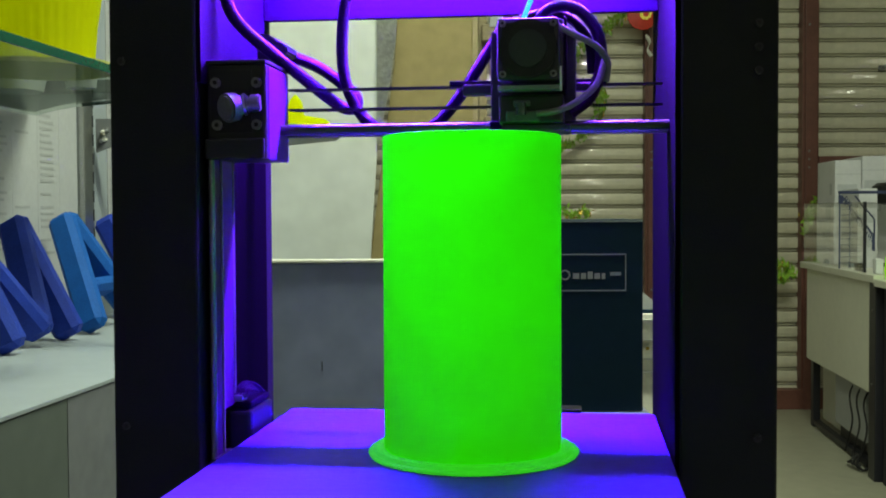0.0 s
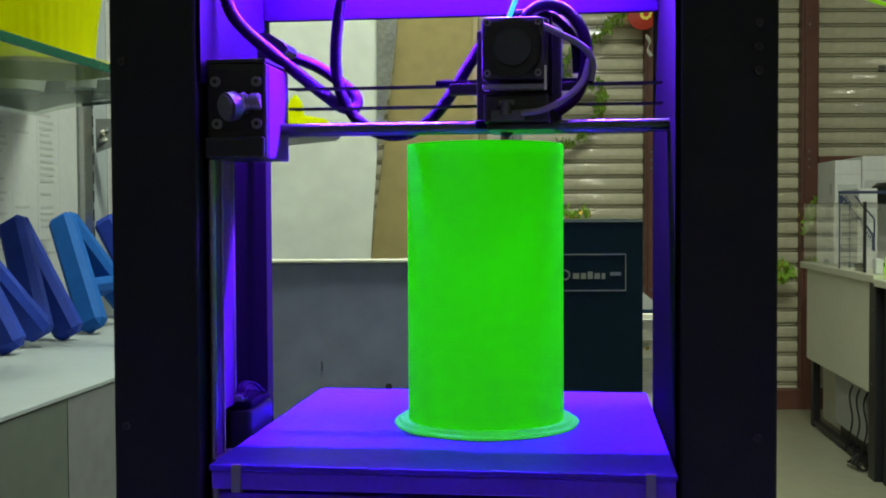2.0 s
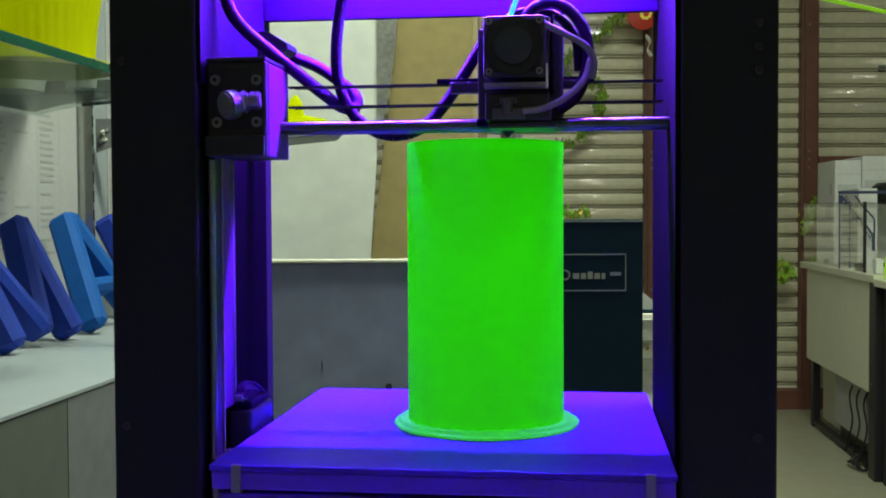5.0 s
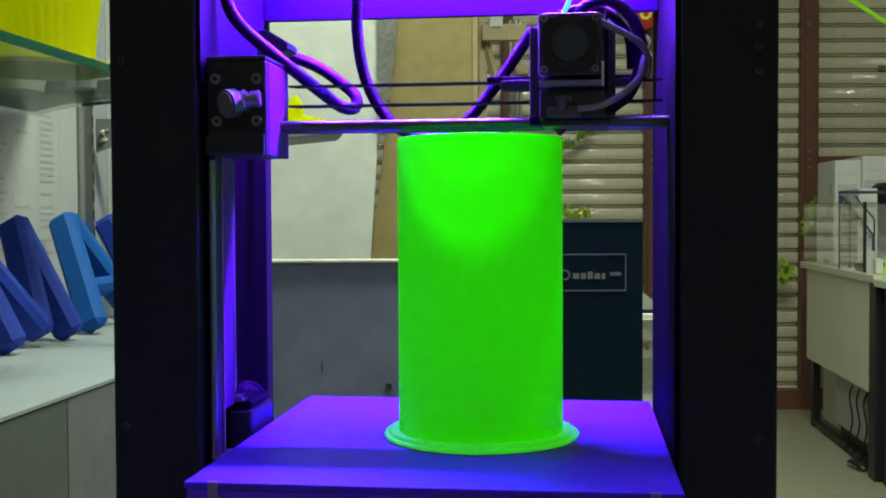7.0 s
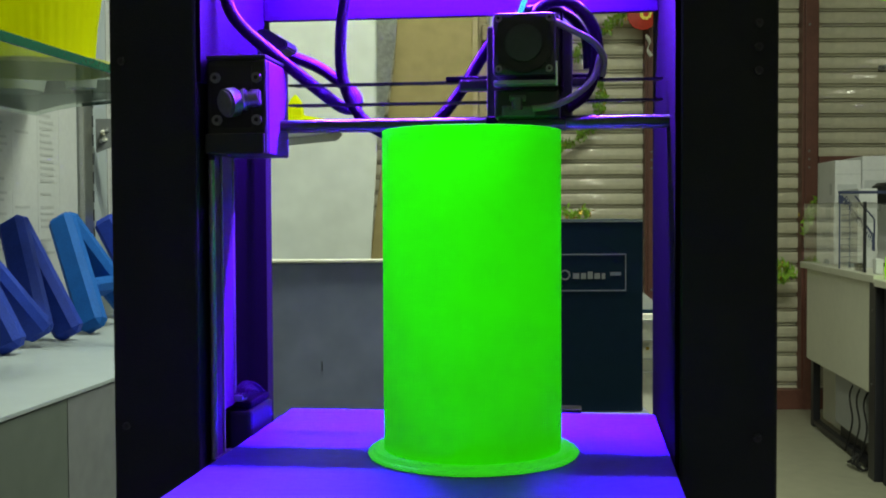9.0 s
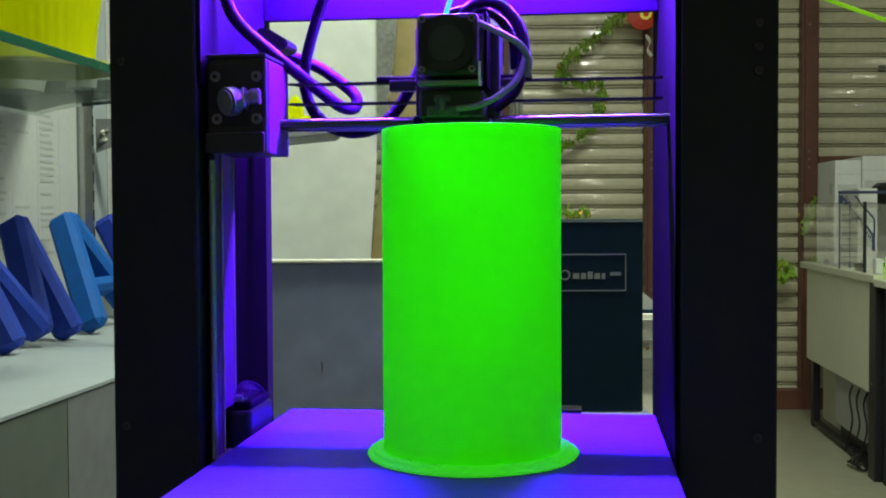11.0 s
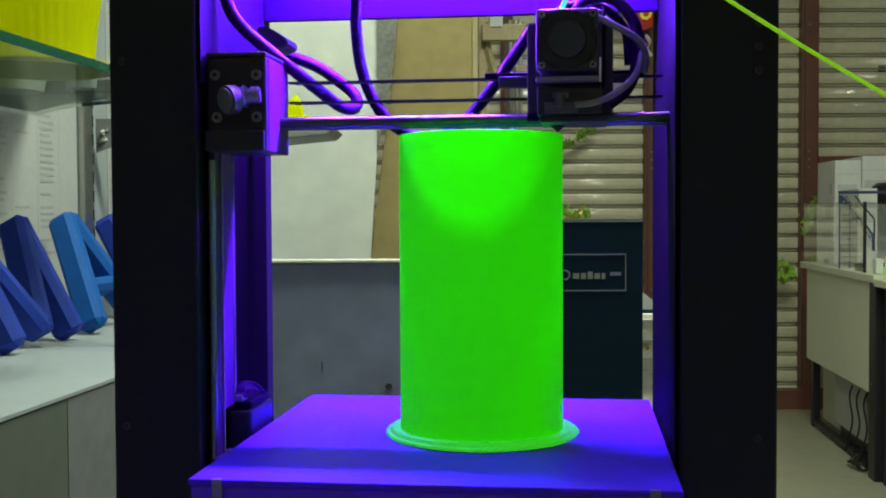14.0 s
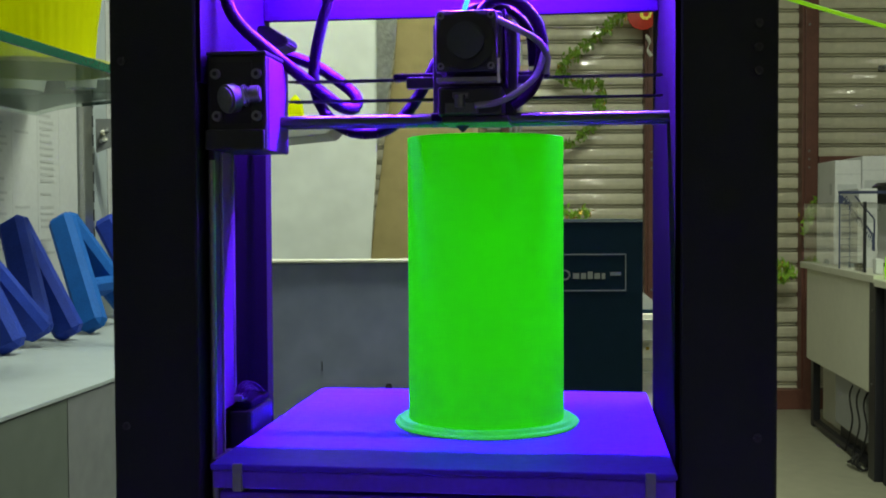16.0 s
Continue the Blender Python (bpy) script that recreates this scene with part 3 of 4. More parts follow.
part("sleeve", tube([(-0.1793, -0.0080, 1.1477), (-0.1769, -0.0060, 1.1282), (-0.1696, -0.0020, 1.1148), (-0.1535, 0.0060, 1.0996), (-0.1366, 0.0200, 1.0849), (-0.1204, 0.0400, 1.0704), (-0.1087, 0.0550, 1.0611), (-0.1002, 0.0620, 1.0608), (-0.1000, 0.0660, 1.0698), (-0.1119, 0.0700, 1.0808), (-0.1323, 0.0720, 1.0945), (-0.1574, 0.0740, 1.1041), (-0.1789, 0.0780, 1.1078)], 0.0045, 90, 12), SLEEVE, sleeve, smooth=True)
part("thin_wire", tube([(-0.1141, 0.0700, 1.0817), (-0.1035, 0.0660, 1.0750), (-0.0975, 0.0620, 1.0659), (-0.1011, 0.0600, 1.0593)], 0.0012, 16, 6), RUBBER, sleeve, smooth=True)

# moving cable loop: rigid links along a hanging curve
LOOP_LEFT = [(-0.1270, 0.0450, 1.1489), (-0.1393, 0.0450, 1.1240), (-0.1518, 0.0450, 1.0948), (-0.1555, 0.0450, 1.0737), (-0.1487, 0.0450, 1.0545), (-0.1305, 0.0450, 1.0436), (-0.1089, 0.0450, 1.0441), (-0.0933, 0.0450, 1.0536), (-0.0829, 0.0450, 1.0702), (-0.0725, 0.0450, 1.0930), (-0.0591, 0.0450, 1.1178)]
LOOP_RIGHT = [(-0.0934, 0.0450, 1.1479), (-0.0945, 0.0450, 1.1229), (-0.0913, 0.0450, 1.0935), (-0.0846, 0.0450, 1.0723), (-0.0723, 0.0450, 1.0520), (-0.0532, 0.0450, 1.0383), (-0.0300, 0.0450, 1.0371), (-0.0110, 0.0450, 1.0494), (0.0058, 0.0450, 1.0686), (0.0204, 0.0450, 1.0890), (0.0370, 0.0450, 1.1133)]
LINKS = 22


def loop_points(c):
    w = (c + 1) / 2
    return spline([Vector(a).lerp(Vector(b), w) for a, b in zip(LOOP_LEFT, LOOP_RIGHT)], LINKS + 1)


cable = thing("cable_loop", "dark cable loop that follows the print head", "cable", (0, 0, 0))
mean = loop_points(0)
seg_len = sum((b - a).length for a, b in zip(mean, mean[1:])) / LINKS
links = [part("link", rod((0, 0, -seg_len * 0.62), (0, 0, seg_len * 0.62), 0.0043, 12, bevel=0.0012), CABLE, cable, smooth=True) for k in range(LINKS)]

# ---- behind the printer ----
cab = thing("partition_panel", "grey painted low partition with pale top edge behind the printer", "partition", (-0.05, 2.0, 0), True)
part("body", box((-0.5, 1.90, 0.0), (0.06, 1.93, 0.896), 0.004), GREY_PANEL, cab)
part("top", box((-0.505, 1.893, 0.896), (0.065, 1.936, 0.9015), 0.002), PALE_EDGE, cab, "thin pale top edge")
part("cable_hole", rod((-0.0955, 1.8985, 0.6799), (-0.0958, 1.9050, 0.6789), 0.006, 20), RUBBER, cab)
part("scratch", box((-0.2120, 1.8992, 0.7248), (-0.2104, 1.9010, 0.7078)), RUBBER, cab)
carton = thing("navy_carton", "dark navy carton with a framed pale logo", "box", (0.25, 1.8, 0.0), True)
a, b = (0.0872, 1.7600, 0.9695), (0.3212, 1.7600, 0.6677)
part("carton_body", box((a[0], 1.76, 0.66), (b[0], 1.95, a[2]), 0.003), NAVY, carton)
part("seam", box((a[0] + 0.001, 1.7590, a[2] - 0.004), (b[0] - 0.001, 1.7600, a[2] - 0.001)), PRINT_GREY, carton)
part("pedestal", box((a[0] - 0.02, 1.74, 0.0), (b[0] + 0.01, 1.97, 0.659), 0.003), GREY_PANEL, carton)
for p, q in (((0.1686, 1.7590, 0.9147), (0.2938, 1.7598, 0.9127)), ((0.1684, 1.7590, 0.8566), (0.2938, 1.7598, 0.8545)), ((0.2923, 1.7590, 0.9141), (0.2938, 1.7598, 0.8550))):
    part("frame_line", box(p, q), PRINT_GREY, carton)
ring = lathe([(0.0085, -0.0004), (0.0085, 0.0004), (0.0060, 0.0004), (0.0060, -0.0004)], (0, 0, 0), 32, closed=True)
ring.transform(Matrix.Translation((0.1957, 1.7594, 0.8809)) @ Matrix.Rotation(radians(90), 4, "X"))
part("logo_ring", ring, PAPER_GREY, carton)
part("logo_bar", box((0.2084, 1.7590, 0.8836), (0.2185, 1.7598, 0.8745)), PAPER_GREY, carton)
part("logo_bar", box((0.2211, 1.7590, 0.8836), (0.2294, 1.7598, 0.8744)), PAPER_GREY, carton)
part("logo_bar", box((0.2320, 1.7590, 0.8862), (0.2402, 1.7598, 0.8743)), PAPER_GREY, carton)
part("logo_bar", box((0.2429, 1.7590, 0.8835), (0.2520, 1.7598, 0.8743)), PAPER_GREY, carton)
part("logo_bar", box((0.2547, 1.7590, 0.8834), (0.2602, 1.7598, 0.8742)), PAPER_GREY, carton)
part("logo_bar", box((0.2683, 1.7590, 0.8851), (0.2856, 1.7598, 0.8796)), PRINT_GREY, carton)

# leaning boards
white = thing("white_board", "tall white laminate board leaning at the back", "board", (-0.3, 2.62, 0.0), True)
o = [(-0.5279, 2.6000, 2.0372), (-0.1370, 2.6000, 2.0353), (-0.1536, 2.6000, 1.1527), (-0.1731, 2.6000, 0.8588), (-0.1955, 2.6000, 0.5491), (-0.5452, 2.6000, 0.5509)]
part("panel", prism([(p[0], p[2]) for p in o], 2.60, 2.618, bevel=0.002), WHITE_BOARD, white)
part("foot", box((o[5][0], 2.59, 0), (o[4][0], 2.63, o[4][2] + 0.01), 0.003), WHITE_BOARD, white)
tape = [(-0.1507, 2.5950, 1.5361), (-0.0989, 2.5950, 1.5358), (-0.1092, 2.5950, 1.3841), (-0.1231, 2.5950, 1.2850), (-0.1508, 2.5950, 1.1391), (-0.1529, 2.5950, 1.2188)]
solid("foil_strip", prism([(p[0], p[2]) for p in tape], 2.590, 2.598, bevel=0.001), FOIL, "crumpled silver foil strip on the white board", "foil strip", bg=True)
tan = thing("kraft_board", "tall tan kraft board leaning at the back", "board", (-0.05, 2.7, 0.0), True)
o = [(-0.0673, 2.6600, 2.0326), (0.0841, 2.6600, 2.0319), (0.0780, 2.6600, 0.5378), (-0.2165, 2.6600, 0.5393), (-0.1769, 2.6600, 0.8752), (-0.1150, 2.6600, 1.3468)]
part("panel", prism([(p[0], p[2]) for p in o], 2.66, 2.672, bevel=0.002), TAN, tan)
part("foot", box((o[3][0], 2.65, 0), (o[2][0], 2.69, o[2][2] + 0.01), 0.003), TAN, tan)
part("edge_strip", box((0.0739, 2.6550, 1.5747), (0.0857, 2.6600, 1.0873)), WOOD, tan, "folded paler edge")

# wooden trestle and grey pipes behind the boards
trestle = thing("wooden_trestle", "pale pine trestle frame by the shutter", "trestle", (0.25, 3.7, 0.0), True)
a, b = (0.1218, 3.7000, 1.7712), (0.1508, 3.7000, 0.3839)
part("upright", box((a[0], 3.7, 0.0), (b[0], 3.76, a[2]), 0.004), WOOD, trestle)
part("beam", box((0.1328, 3.6600, 1.5542), ((0.2810, 3.6600, 1.6093)[0], 3.70, (0.2810, 3.6600, 1.6093)[2]), 0.004), WOOD, trestle)
part("cap", box((0.1571, 3.6550, 1.5979), ((0.2021, 3.6550, 1.6423)[0], 3.69, (0.2021, 3.6550, 1.6423)[2]), 0.004), PAPER, trestle)
p, q = Vector((0.1437, 3.7000, 1.5642)), Vector((0.1886, 3.7000, 1.3941))
part("brace", rod(p, q, 0.014, 4), WOOD, trestle)
part("shelf_peg", box((0.1411, 3.6600, 1.2738), ((0.1901, 3.6600, 1.3036)[0], 3.72, (0.1901, 3.6600, 1.3036)[2]), 0.003), WOOD, trestle)
part("block", box((0.2590, 3.9000, 1.4719), ((0.3070, 3.9000, 1.5035)[0], 3.95, (0.3070, 3.9000, 1.5035)[2]), 0.003), WOOD, trestle)
part("block", box((0.1870, 3.9000, 1.4723), ((0.2191, 3.9000, 1.5040)[0], 3.95, (0.2191, 3.9000, 1.5040)[2]), 0.003), WOOD, trestle)
for u in (0.249, 0.268, 0.284):
    solid("steel_pipe", rod((u, 4.0, 0), (u, 4.0, 1.68), 0.007, 12), ALU, "grey steel pipe standing near the shutter", "pipe", bg=True, group="steel pipes", smooth=True)

# yellow print and steel bracket glimpsed behind the gantry
plate = thing("yellow_print", "small yellow printed figure on a pale tray", "printed figure", (-0.2809, 2.3000, 1.1618), True)
part("base", prism([(p[0], p[2]) for p in ((-0.3338, 2.3000, 1.1868), (-0.2867, 2.3000, 1.1830), (-0.2371, 2.3000, 1.1745), (-0.2301, 2.3000, 1.1639), (-0.3340, 2.3000, 1.1668))], 2.24, 2.32, bevel=0.002), YELLOW, plate)
part("figure", prism([(p[0], p[2]) for p in ((-0.3197, 2.3000, 1.1808), (-0.3147, 2.3000, 1.2137), (-0.3016, 2.3000, 1.2278), (-0.2911, 2.3000, 1.2124), (-0.2867, 2.3000, 1.1806))], 2.26, 2.30, bevel=0.002), YELLOW, plate)
part("tray", prism([(p[0], p[2]) for p in ((-0.3695, 2.3000, 1.1669), (-0.2161, 2.3000, 1.1544), (-0.2303, 2.3000, 1.1403), (-0.3699, 2.3000, 1.1269))], 2.2, 2.4, bevel=0.002), PAPER_GREY, plate, "thin pale tray")
part("tray_post", box(((-0.3940, 2.4500, 1.1365)[0] - 0.04, 2.30, 0.0), ((-0.3839, 2.4500, 1.1364)[0], 2.36, (-0.3697, 2.3000, 1.1457)[2])), GREY_PANEL, plate)

# drawer stack at the right of the carton
drawers = thing("drawer_stack", "pale drawer unit with bright metal strips", "drawer unit", (0.42, 2.3, 0), True)
a, b = (0.3804, 2.3000, 0.7679), (0.4640, 2.3000, 0.4759)
part("carcass", box((a[0], 2.30, 0.0), (b[0], 2.7, a[2]), 0.003), PALE_EDGE, drawers)
for p, q in (((0.3791, 2.2850, 0.7574), (0.4624, 2.3000, 0.7555)), ((0.3792, 2.2850, 0.7160), (0.4624, 2.3000, 0.7139)), ((0.3792, 2.2850, 0.6757), (0.4625, 2.3000, 0.6733)), ((0.3792, 2.2850, 0.6484), (0.4625, 2.3000, 0.6458))):
    part("handle", box((p[0], p[1], p[2] - 0.004), (q[0], q[1], q[2] + 0.001), 0.001), ALU, drawers, "bright metal strip")
part("knob", rod((0.4273, 2.2900, 0.6962), (0.4292, 2.3000, 0.6949), 0.004, 10), GOLD, drawers)
sheets = solid("paper_sheets", prism([(p[0], p[2]) for p in ((0.3887, 2.3500, 0.7632), (0.4069, 2.3500, 0.8312), (0.4287, 2.3500, 0.8068), (0.4700, 2.3500, 0.7726), (0.4700, 2.3500, 0.7628))], 2.32, 2.5, bevel=0.001), PAPER, "loose white paper stack on the drawer unit", "paper", bg=True)
solid("folder", box((0.3833, 2.3100, 0.7705), (0.4515, 2.3300, 0.7756), 0.001), NAVY, "thin dark folder on the drawer unit", "folder", bg=True)


# ---- garland and red rosette ----
def garland(name, pts, n, seed, label):
    rnd = random.Random(seed)
    g = thing(name, label, "garland", pts[0], True, "garlands")
    part("stem", tube(pts, 0.004, 40, 6), LEAF, g)
    P = spline(pts, n)
    for mat_, share, nm in ((LEAF, 1.0, "leaves"), (GOLD, 0.3, "foil_flecks")):
        bm = bmesh.new()
        for p in P:
            for _ in range(6):
                if rnd.random() > share:
                    continue
                c = p + Vector((rnd.gauss(0, 0.014), rnd.gauss(0, 0.012), rnd.gauss(0, 0.014)))
                s = rnd.uniform(0.012, 0.026) * (1 if nm == "leaves" else 0.6)
                m = Matrix.Translation(c) @ Euler((rnd.uniform(0, 6), rnd.uniform(0, 6), rnd.uniform(0, 6))).to_matrix().to_4x4()
                vs = [bm.verts.new(m @ Vector(v)) for v in ((-s, 0, 0), (-s * 0.2, -s * 0.45, s * 0.1), (s, 0, 0), (-s * 0.2, s * 0.45, s * 0.1))]
                bm.faces.new((vs[0], vs[1], vs[2]))
                bm.faces.new((vs[0], vs[2], vs[3]))
        tagged(part(nm, bm, mat_, g), kind="stuff")


garland("garland", [(0.9201, 5.3500, 1.9790), (0.8571, 5.3500, 1.9249), (0.7667, 5.3500, 1.8437), (0.6516, 5.3500, 1.7625), (0.5967, 5.3500, 1.7000), (0.5692, 5.3500, 1.6538), (0.6788, 5.3500, 1.6041), (0.7666, 5.3500, 1.5982), (0.7666, 5.3500, 1.5217), (0.7611, 5.3500, 1.4451), (0.6924, 5.3500, 1.3688), (0.6291, 5.3500, 1.3252), (0.5549, 5.3500, 1.2982)], 75, 3, "green leafy tinsel garland with gold flecks on the shutter")
garland("garland", [(0.5792, 5.3000, 0.9848), (0.6228, 5.3000, 0.9683), (0.6719, 5.3000, 0.9898), (0.7047, 5.3000, 0.9788)], 14, 5, "short end of a green leafy garland")
garland("garland", [(1.6061, 5.3000, 0.7230), (1.6498, 5.3000, 0.7228), (1.6718, 5.3000, 0.6899), (1.6447, 5.3000, 0.6572), (1.6063, 5.3000, 0.6738)], 20, 7, "green leafy garland beside the shutter post")
garland("garland", [(1.8038, 5.3000, 1.0169), (1.7687, 5.3000, 0.9544), (1.7472, 5.3000, 0.8999)], 12, 8, "green leafy garland hanging by the shutter post")
c = Vector((0.9630, 5.3000, 1.9317))
ros = thing("rosette", "red pleated paper rosette with gold centre", "rosette", c, True)
bm = lathe([(0.0, 0.012), (0.03, 0.010), (0.072, 0.004), (0.074, 0.0), (0.0, -0.004)], (0, 0, 0), 64, lambda a, z: 0.03 * math.sin(24 * a))
bm.transform(Matrix.Translation(c) @ Matrix.Rotation(radians(90), 4, "X"))
part("disc", bm, RED, ros)
for k in range(9):
    a = 2 * math.pi * k / 9
    part("petal", rod(c + Vector((0.012 + 0.022 * math.cos(a), -0.012, 0.022 * math.sin(a))), c + Vector((0.012 + 0.022 * math.cos(a), -0.022, 0.022 * math.sin(a))), 0.009, 8), GOLD, ros)
tassel = solid("tassel", tube([(0.9794, 5.3000, 1.8345), (0.9984, 5.3000, 1.7993), (0.9876, 5.3000, 1.7643), (1.0066, 5.3000, 1.7318)], 0.010, 12, 8, taper=lambda s: 0.6 + 0.4 * math.sin(9 * s)), PALE_EDGE, "pale beaded tassel under the rosette", "tassel", bg=True)

# ---- display cabinet at the left, along y ----
SX = -0.585
counter = thing("display_counter", "white topped grey-green display counter", "counter", (-0.8, 1.0, 0))
part("front", box((SX - 0.022, -0.25, 0.0), (SX - 0.002, 0.5765, 0.7435), 0.001), GREY_FRONT, counter)
part("front", box((SX - 0.022, 0.5785, 0.0), (SX - 0.002, 2.2, 0.7435), 0.001), PALE_FRONT, counter, "paler grey glossy front panel")
part("carcass", box((-1.05, -0.25, 0.0), (SX - 0.024, 2.2, 0.7435)), GREY_FRONT, counter)
part("top", box((-1.05, -0.27, 0.7445), (SX, 2.22, 0.750), 0.001), SHELF_WHITE, counter, "white melamine top")
backwall = thing("display_back", "pale display back panel with slotted uprights", "panel", (-1.04, 1.0, 0.75), kind="structure")
part("panel", box((-1.06, -0.25, 0.7505), (-1.03, 2.2, 2.3)), SHELF_WHITE, backwall)
part("end_panel", box((-1.03, 2.18, 0.7505), (SX, 2.2, 2.3)), SHELF_WHITE, backwall)
for y in (0.6, 1.568):
    up = part("upright", box((-1.03, y - 0.022, 0.7505), (-1.012, y + 0.026, 2.2), 0.002), ALU, backwall, "slotted steel upright")
    for k in range(26):
        part("slot", box((-1.0128, y + 0.0185, 0.80 + 0.042 * k), (-1.0115, y + 0.0245, 0.826 + 0.042 * k)), RUBBER, up)
part("bracket_plate", prism([(-1.012, 1.122), (-1.012, 1.198), (-0.90, 1.198), (-0.90, 1.160)], 1.604, 1.610, bevel=0.001), PALE_FRONT, backwall, "grey shelf bracket")
rnd = random.Random(4)
SHEETS = [(1.06, 1.2595, 0.9, 0.95), (1.260, 1.3615, 0.12, 0.7), (1.362, 1.4555, 0.8, 0.7), (1.456, 1.540, 0.05, 0.5), (1.70, 1.90, 0.6, 0.7), (1.93, 2.08, 0.6, 0.7)]
for y0, y1, share, reach in SHEETS:
    sheet = thing("wall_sheet", "pale printed sheet on the display back", "poster", (-1.028, (y0 + y1) / 2, 0.80), group="printed sheets")
    part("paper", box((-1.0298, y0, 0.80), (-1.0265, y1, 1.62), 0.0008), PAPER, sheet)
    for k in range(52):
        if rnd.random() < share:
            w = rnd.uniform(0.7, 1.0) * (y1 - y0) * reach
            part("print_bar", box((-1.0264, y0 + 0.010, 0.86 + 0.0135 * k), (-1.0258, y0 + 0.010 + w * 0.93, 0.8655 + 0.0135 * k)), PRINT_FAINT, sheet)
bead = thing("crystal_knob", "small faceted clear knob on the shelf bracket", "knob", (-0.99, 1.60, 1.150))
for k in range(11):
    a = k * 2.4
    q = Vector((-0.992 + 0.009 * math.cos(a) * (k % 4) / 2, 1.6035, 1.160 + 0.009 * math.sin(a) * (k % 4) / 2))
    part("facet", rod(q, q + Vector((0, -0.007, 0)), 0.0055, 6, r2=0.003), ALU if k % 2 else PALE_EDGE, bead)

GZS = 1.1805                    # underside of the glass shelf
END = [(-0.600, 1.075), (-0.680, 1.090), (-0.765, 1.120), (-0.835, 1.160), (-0.900, 1.212), (-0.960, 1.272), (-1.010, 1.330)]


def slab(outline, z0, z1, bevel=0.0):
    """A level slab from an outline in x and y."""
    bm = prism(outline, -z1, -z0, bevel=bevel)
    bm.transform(Matrix(((1, 0, 0, 0), (0, 0, 1, 0), (0, -1, 0, 0), (0, 0, 0, 1))))
    return bm


shelf = thing("glass_shelf", "green-edged glass shelf with a rounded end on steel uprights", "shelf", (-0.8, 0.9, GZS))
pane = part("pane", slab([(SX - 0.004, -0.25)] + [(SX - 0.004, 1.07)] + END + [(-1.010, -0.25)], GZS, GZS + 0.012), GLASS, shelf)
pane.visible_shadow = False
part("edge", box((SX - 0.0038, -0.25, GZS - 0.0003), (SX, 1.07, GZS + 0.0123), 0.001), GLASS_EDGE, shelf, "green polished edge")
part("edge", slab(END[:4] + [(x, y + 0.006) for x, y in END[:4]][::-1], GZS - 0.0003, GZS + 0.0123), GLASS_EDGE, shelf, "green polished edge")
part("bracket", prism([(-1.02, GZS - 0.001), (-0.70, GZS - 0.001), (-0.70, GZS - 0.013), (-1.02, GZS - 0.048)], 0.596, 0.604, bevel=0.001), SHELF_WHITE, shelf)

VZ = GZS + 0.0127
bowl = thing("yellow_vase", "large yellow fluted printed vase on the glass shelf", "vase", (-0.715, 0.74, VZ))
prof = [(0.088, 0.0), (0.089, 0.02), (0.092, 0.06), (0.098, 0.10), (0.107, 0.15), (0.112, 0.22), (0.108, 0.30), (0.102, 0.30), (0.106, 0.22), (0.100, 0.15), (0.090, 0.08), (0.086, 0.008)]
part("body", lathe(prof, (-0.715, 0.74, VZ), 160, lambda a, z: 0.022 * abs(math.sin(22 * a + 9 * z))), YELLOW, bowl, smooth=True)
part("base", lathe([(0.0, 0.0), (0.108, 0.0), (0.108, 0.006), (0.0, 0.006)], (-0.703, 0.735, VZ), 64), YELLOW_BASE, bowl, "flat base in the vase's shaded yellow", smooth=True)
for x, y, r in ((-0.865, 0.965, 0.050), (-0.735, 0.945, 0.024)):
    cup = thing("white_dish", "small white printed dish on the glass shelf", "dish", (x, y, VZ), group="white dishes")
    part("body", lathe([(0.0, 0.0), (r, 0.0), (r * 1.15, 0.03), (r * 1.10, 0.03), (r * 0.94, 0.004), (0.0, 0.004)], (x, y, VZ), 40), PAPER, cup, smooth=True)
# Slab added for its dark underside, which darkens the glass seen from below.
stand = thing("darkening_slab", "flat grey slab added to darken the glass shelf from below", "stand", (-0.8, 1.1, VZ))
part("slab_body", slab([(-0.64, 1.010), (-0.64, 1.078)] + [(x, y - 0.010) for x, y in END[1:]] + [(-1.005, 1.010)], VZ, VZ + 0.022, 0.002), GREY_FRONT, stand)


def letter(name, bars, y0, material, label):
    """A block letter of bars in the y-z plane, leaning back towards the panel."""
    bm = None
    for (ya, za), (yb, zb), w in bars:
        d = Vector((0, yb - ya, zb - za))
        n = d.length
        bm2 = bmesh.new()
        bmesh.ops.create_cube(bm2, size=1)
        bm2.transform(Matrix.Diagonal((0.055, w, n + w * 0.5, 1)))
        bmesh.ops.bevel(bm2, geom=bm2.edges[:], offset=0.011, segments=1, affect="EDGES")
        ang = math.atan2(-d.y, d.z)
        bm2.transform(Matrix.Translation((0, (ya + yb) / 2, (za + zb) / 2)) @ Matrix.Rotation(ang, 4, "X"))
        bm = join(bm, bm2)
    bm.transform(Matrix.Translation((-0.835, y0, 0.751)) @ Matrix.Rotation(radians(-28), 4, "Y") @ Matrix.Translation((-0.0275, 0, 0.010)))
    low = min(v.co.z for v in bm.verts)
    bm.transform(Matrix.Translation((0, 0, 0.7505 - low)))
    return solid(name, bm, material, label, "letter", group="block letters")


M_BARS = [((0.0, 0.0), (0.0, 0.225), 0.038), ((0.0, 0.225), (0.105, 0.012), 0.036), ((0.105, 0.012), (0.21, 0.225), 0.036), ((0.21, 0.0), (0.21, 0.225), 0.038)]
A_BARS = [((0.0, 0.0), (0.095, 0.228), 0.038), ((0.20, 0.0), (0.105, 0.228), 0.038), ((0.05, 0.075), (0.15, 0.075), 0.03)]
K_BARS = [((0.0, 0.0), (0.0, 0.225), 0.038), ((0.02, 0.10), (0.12, 0.225), 0.036), ((0.03, 0.11), (0.13, 0.0), 0.036)]
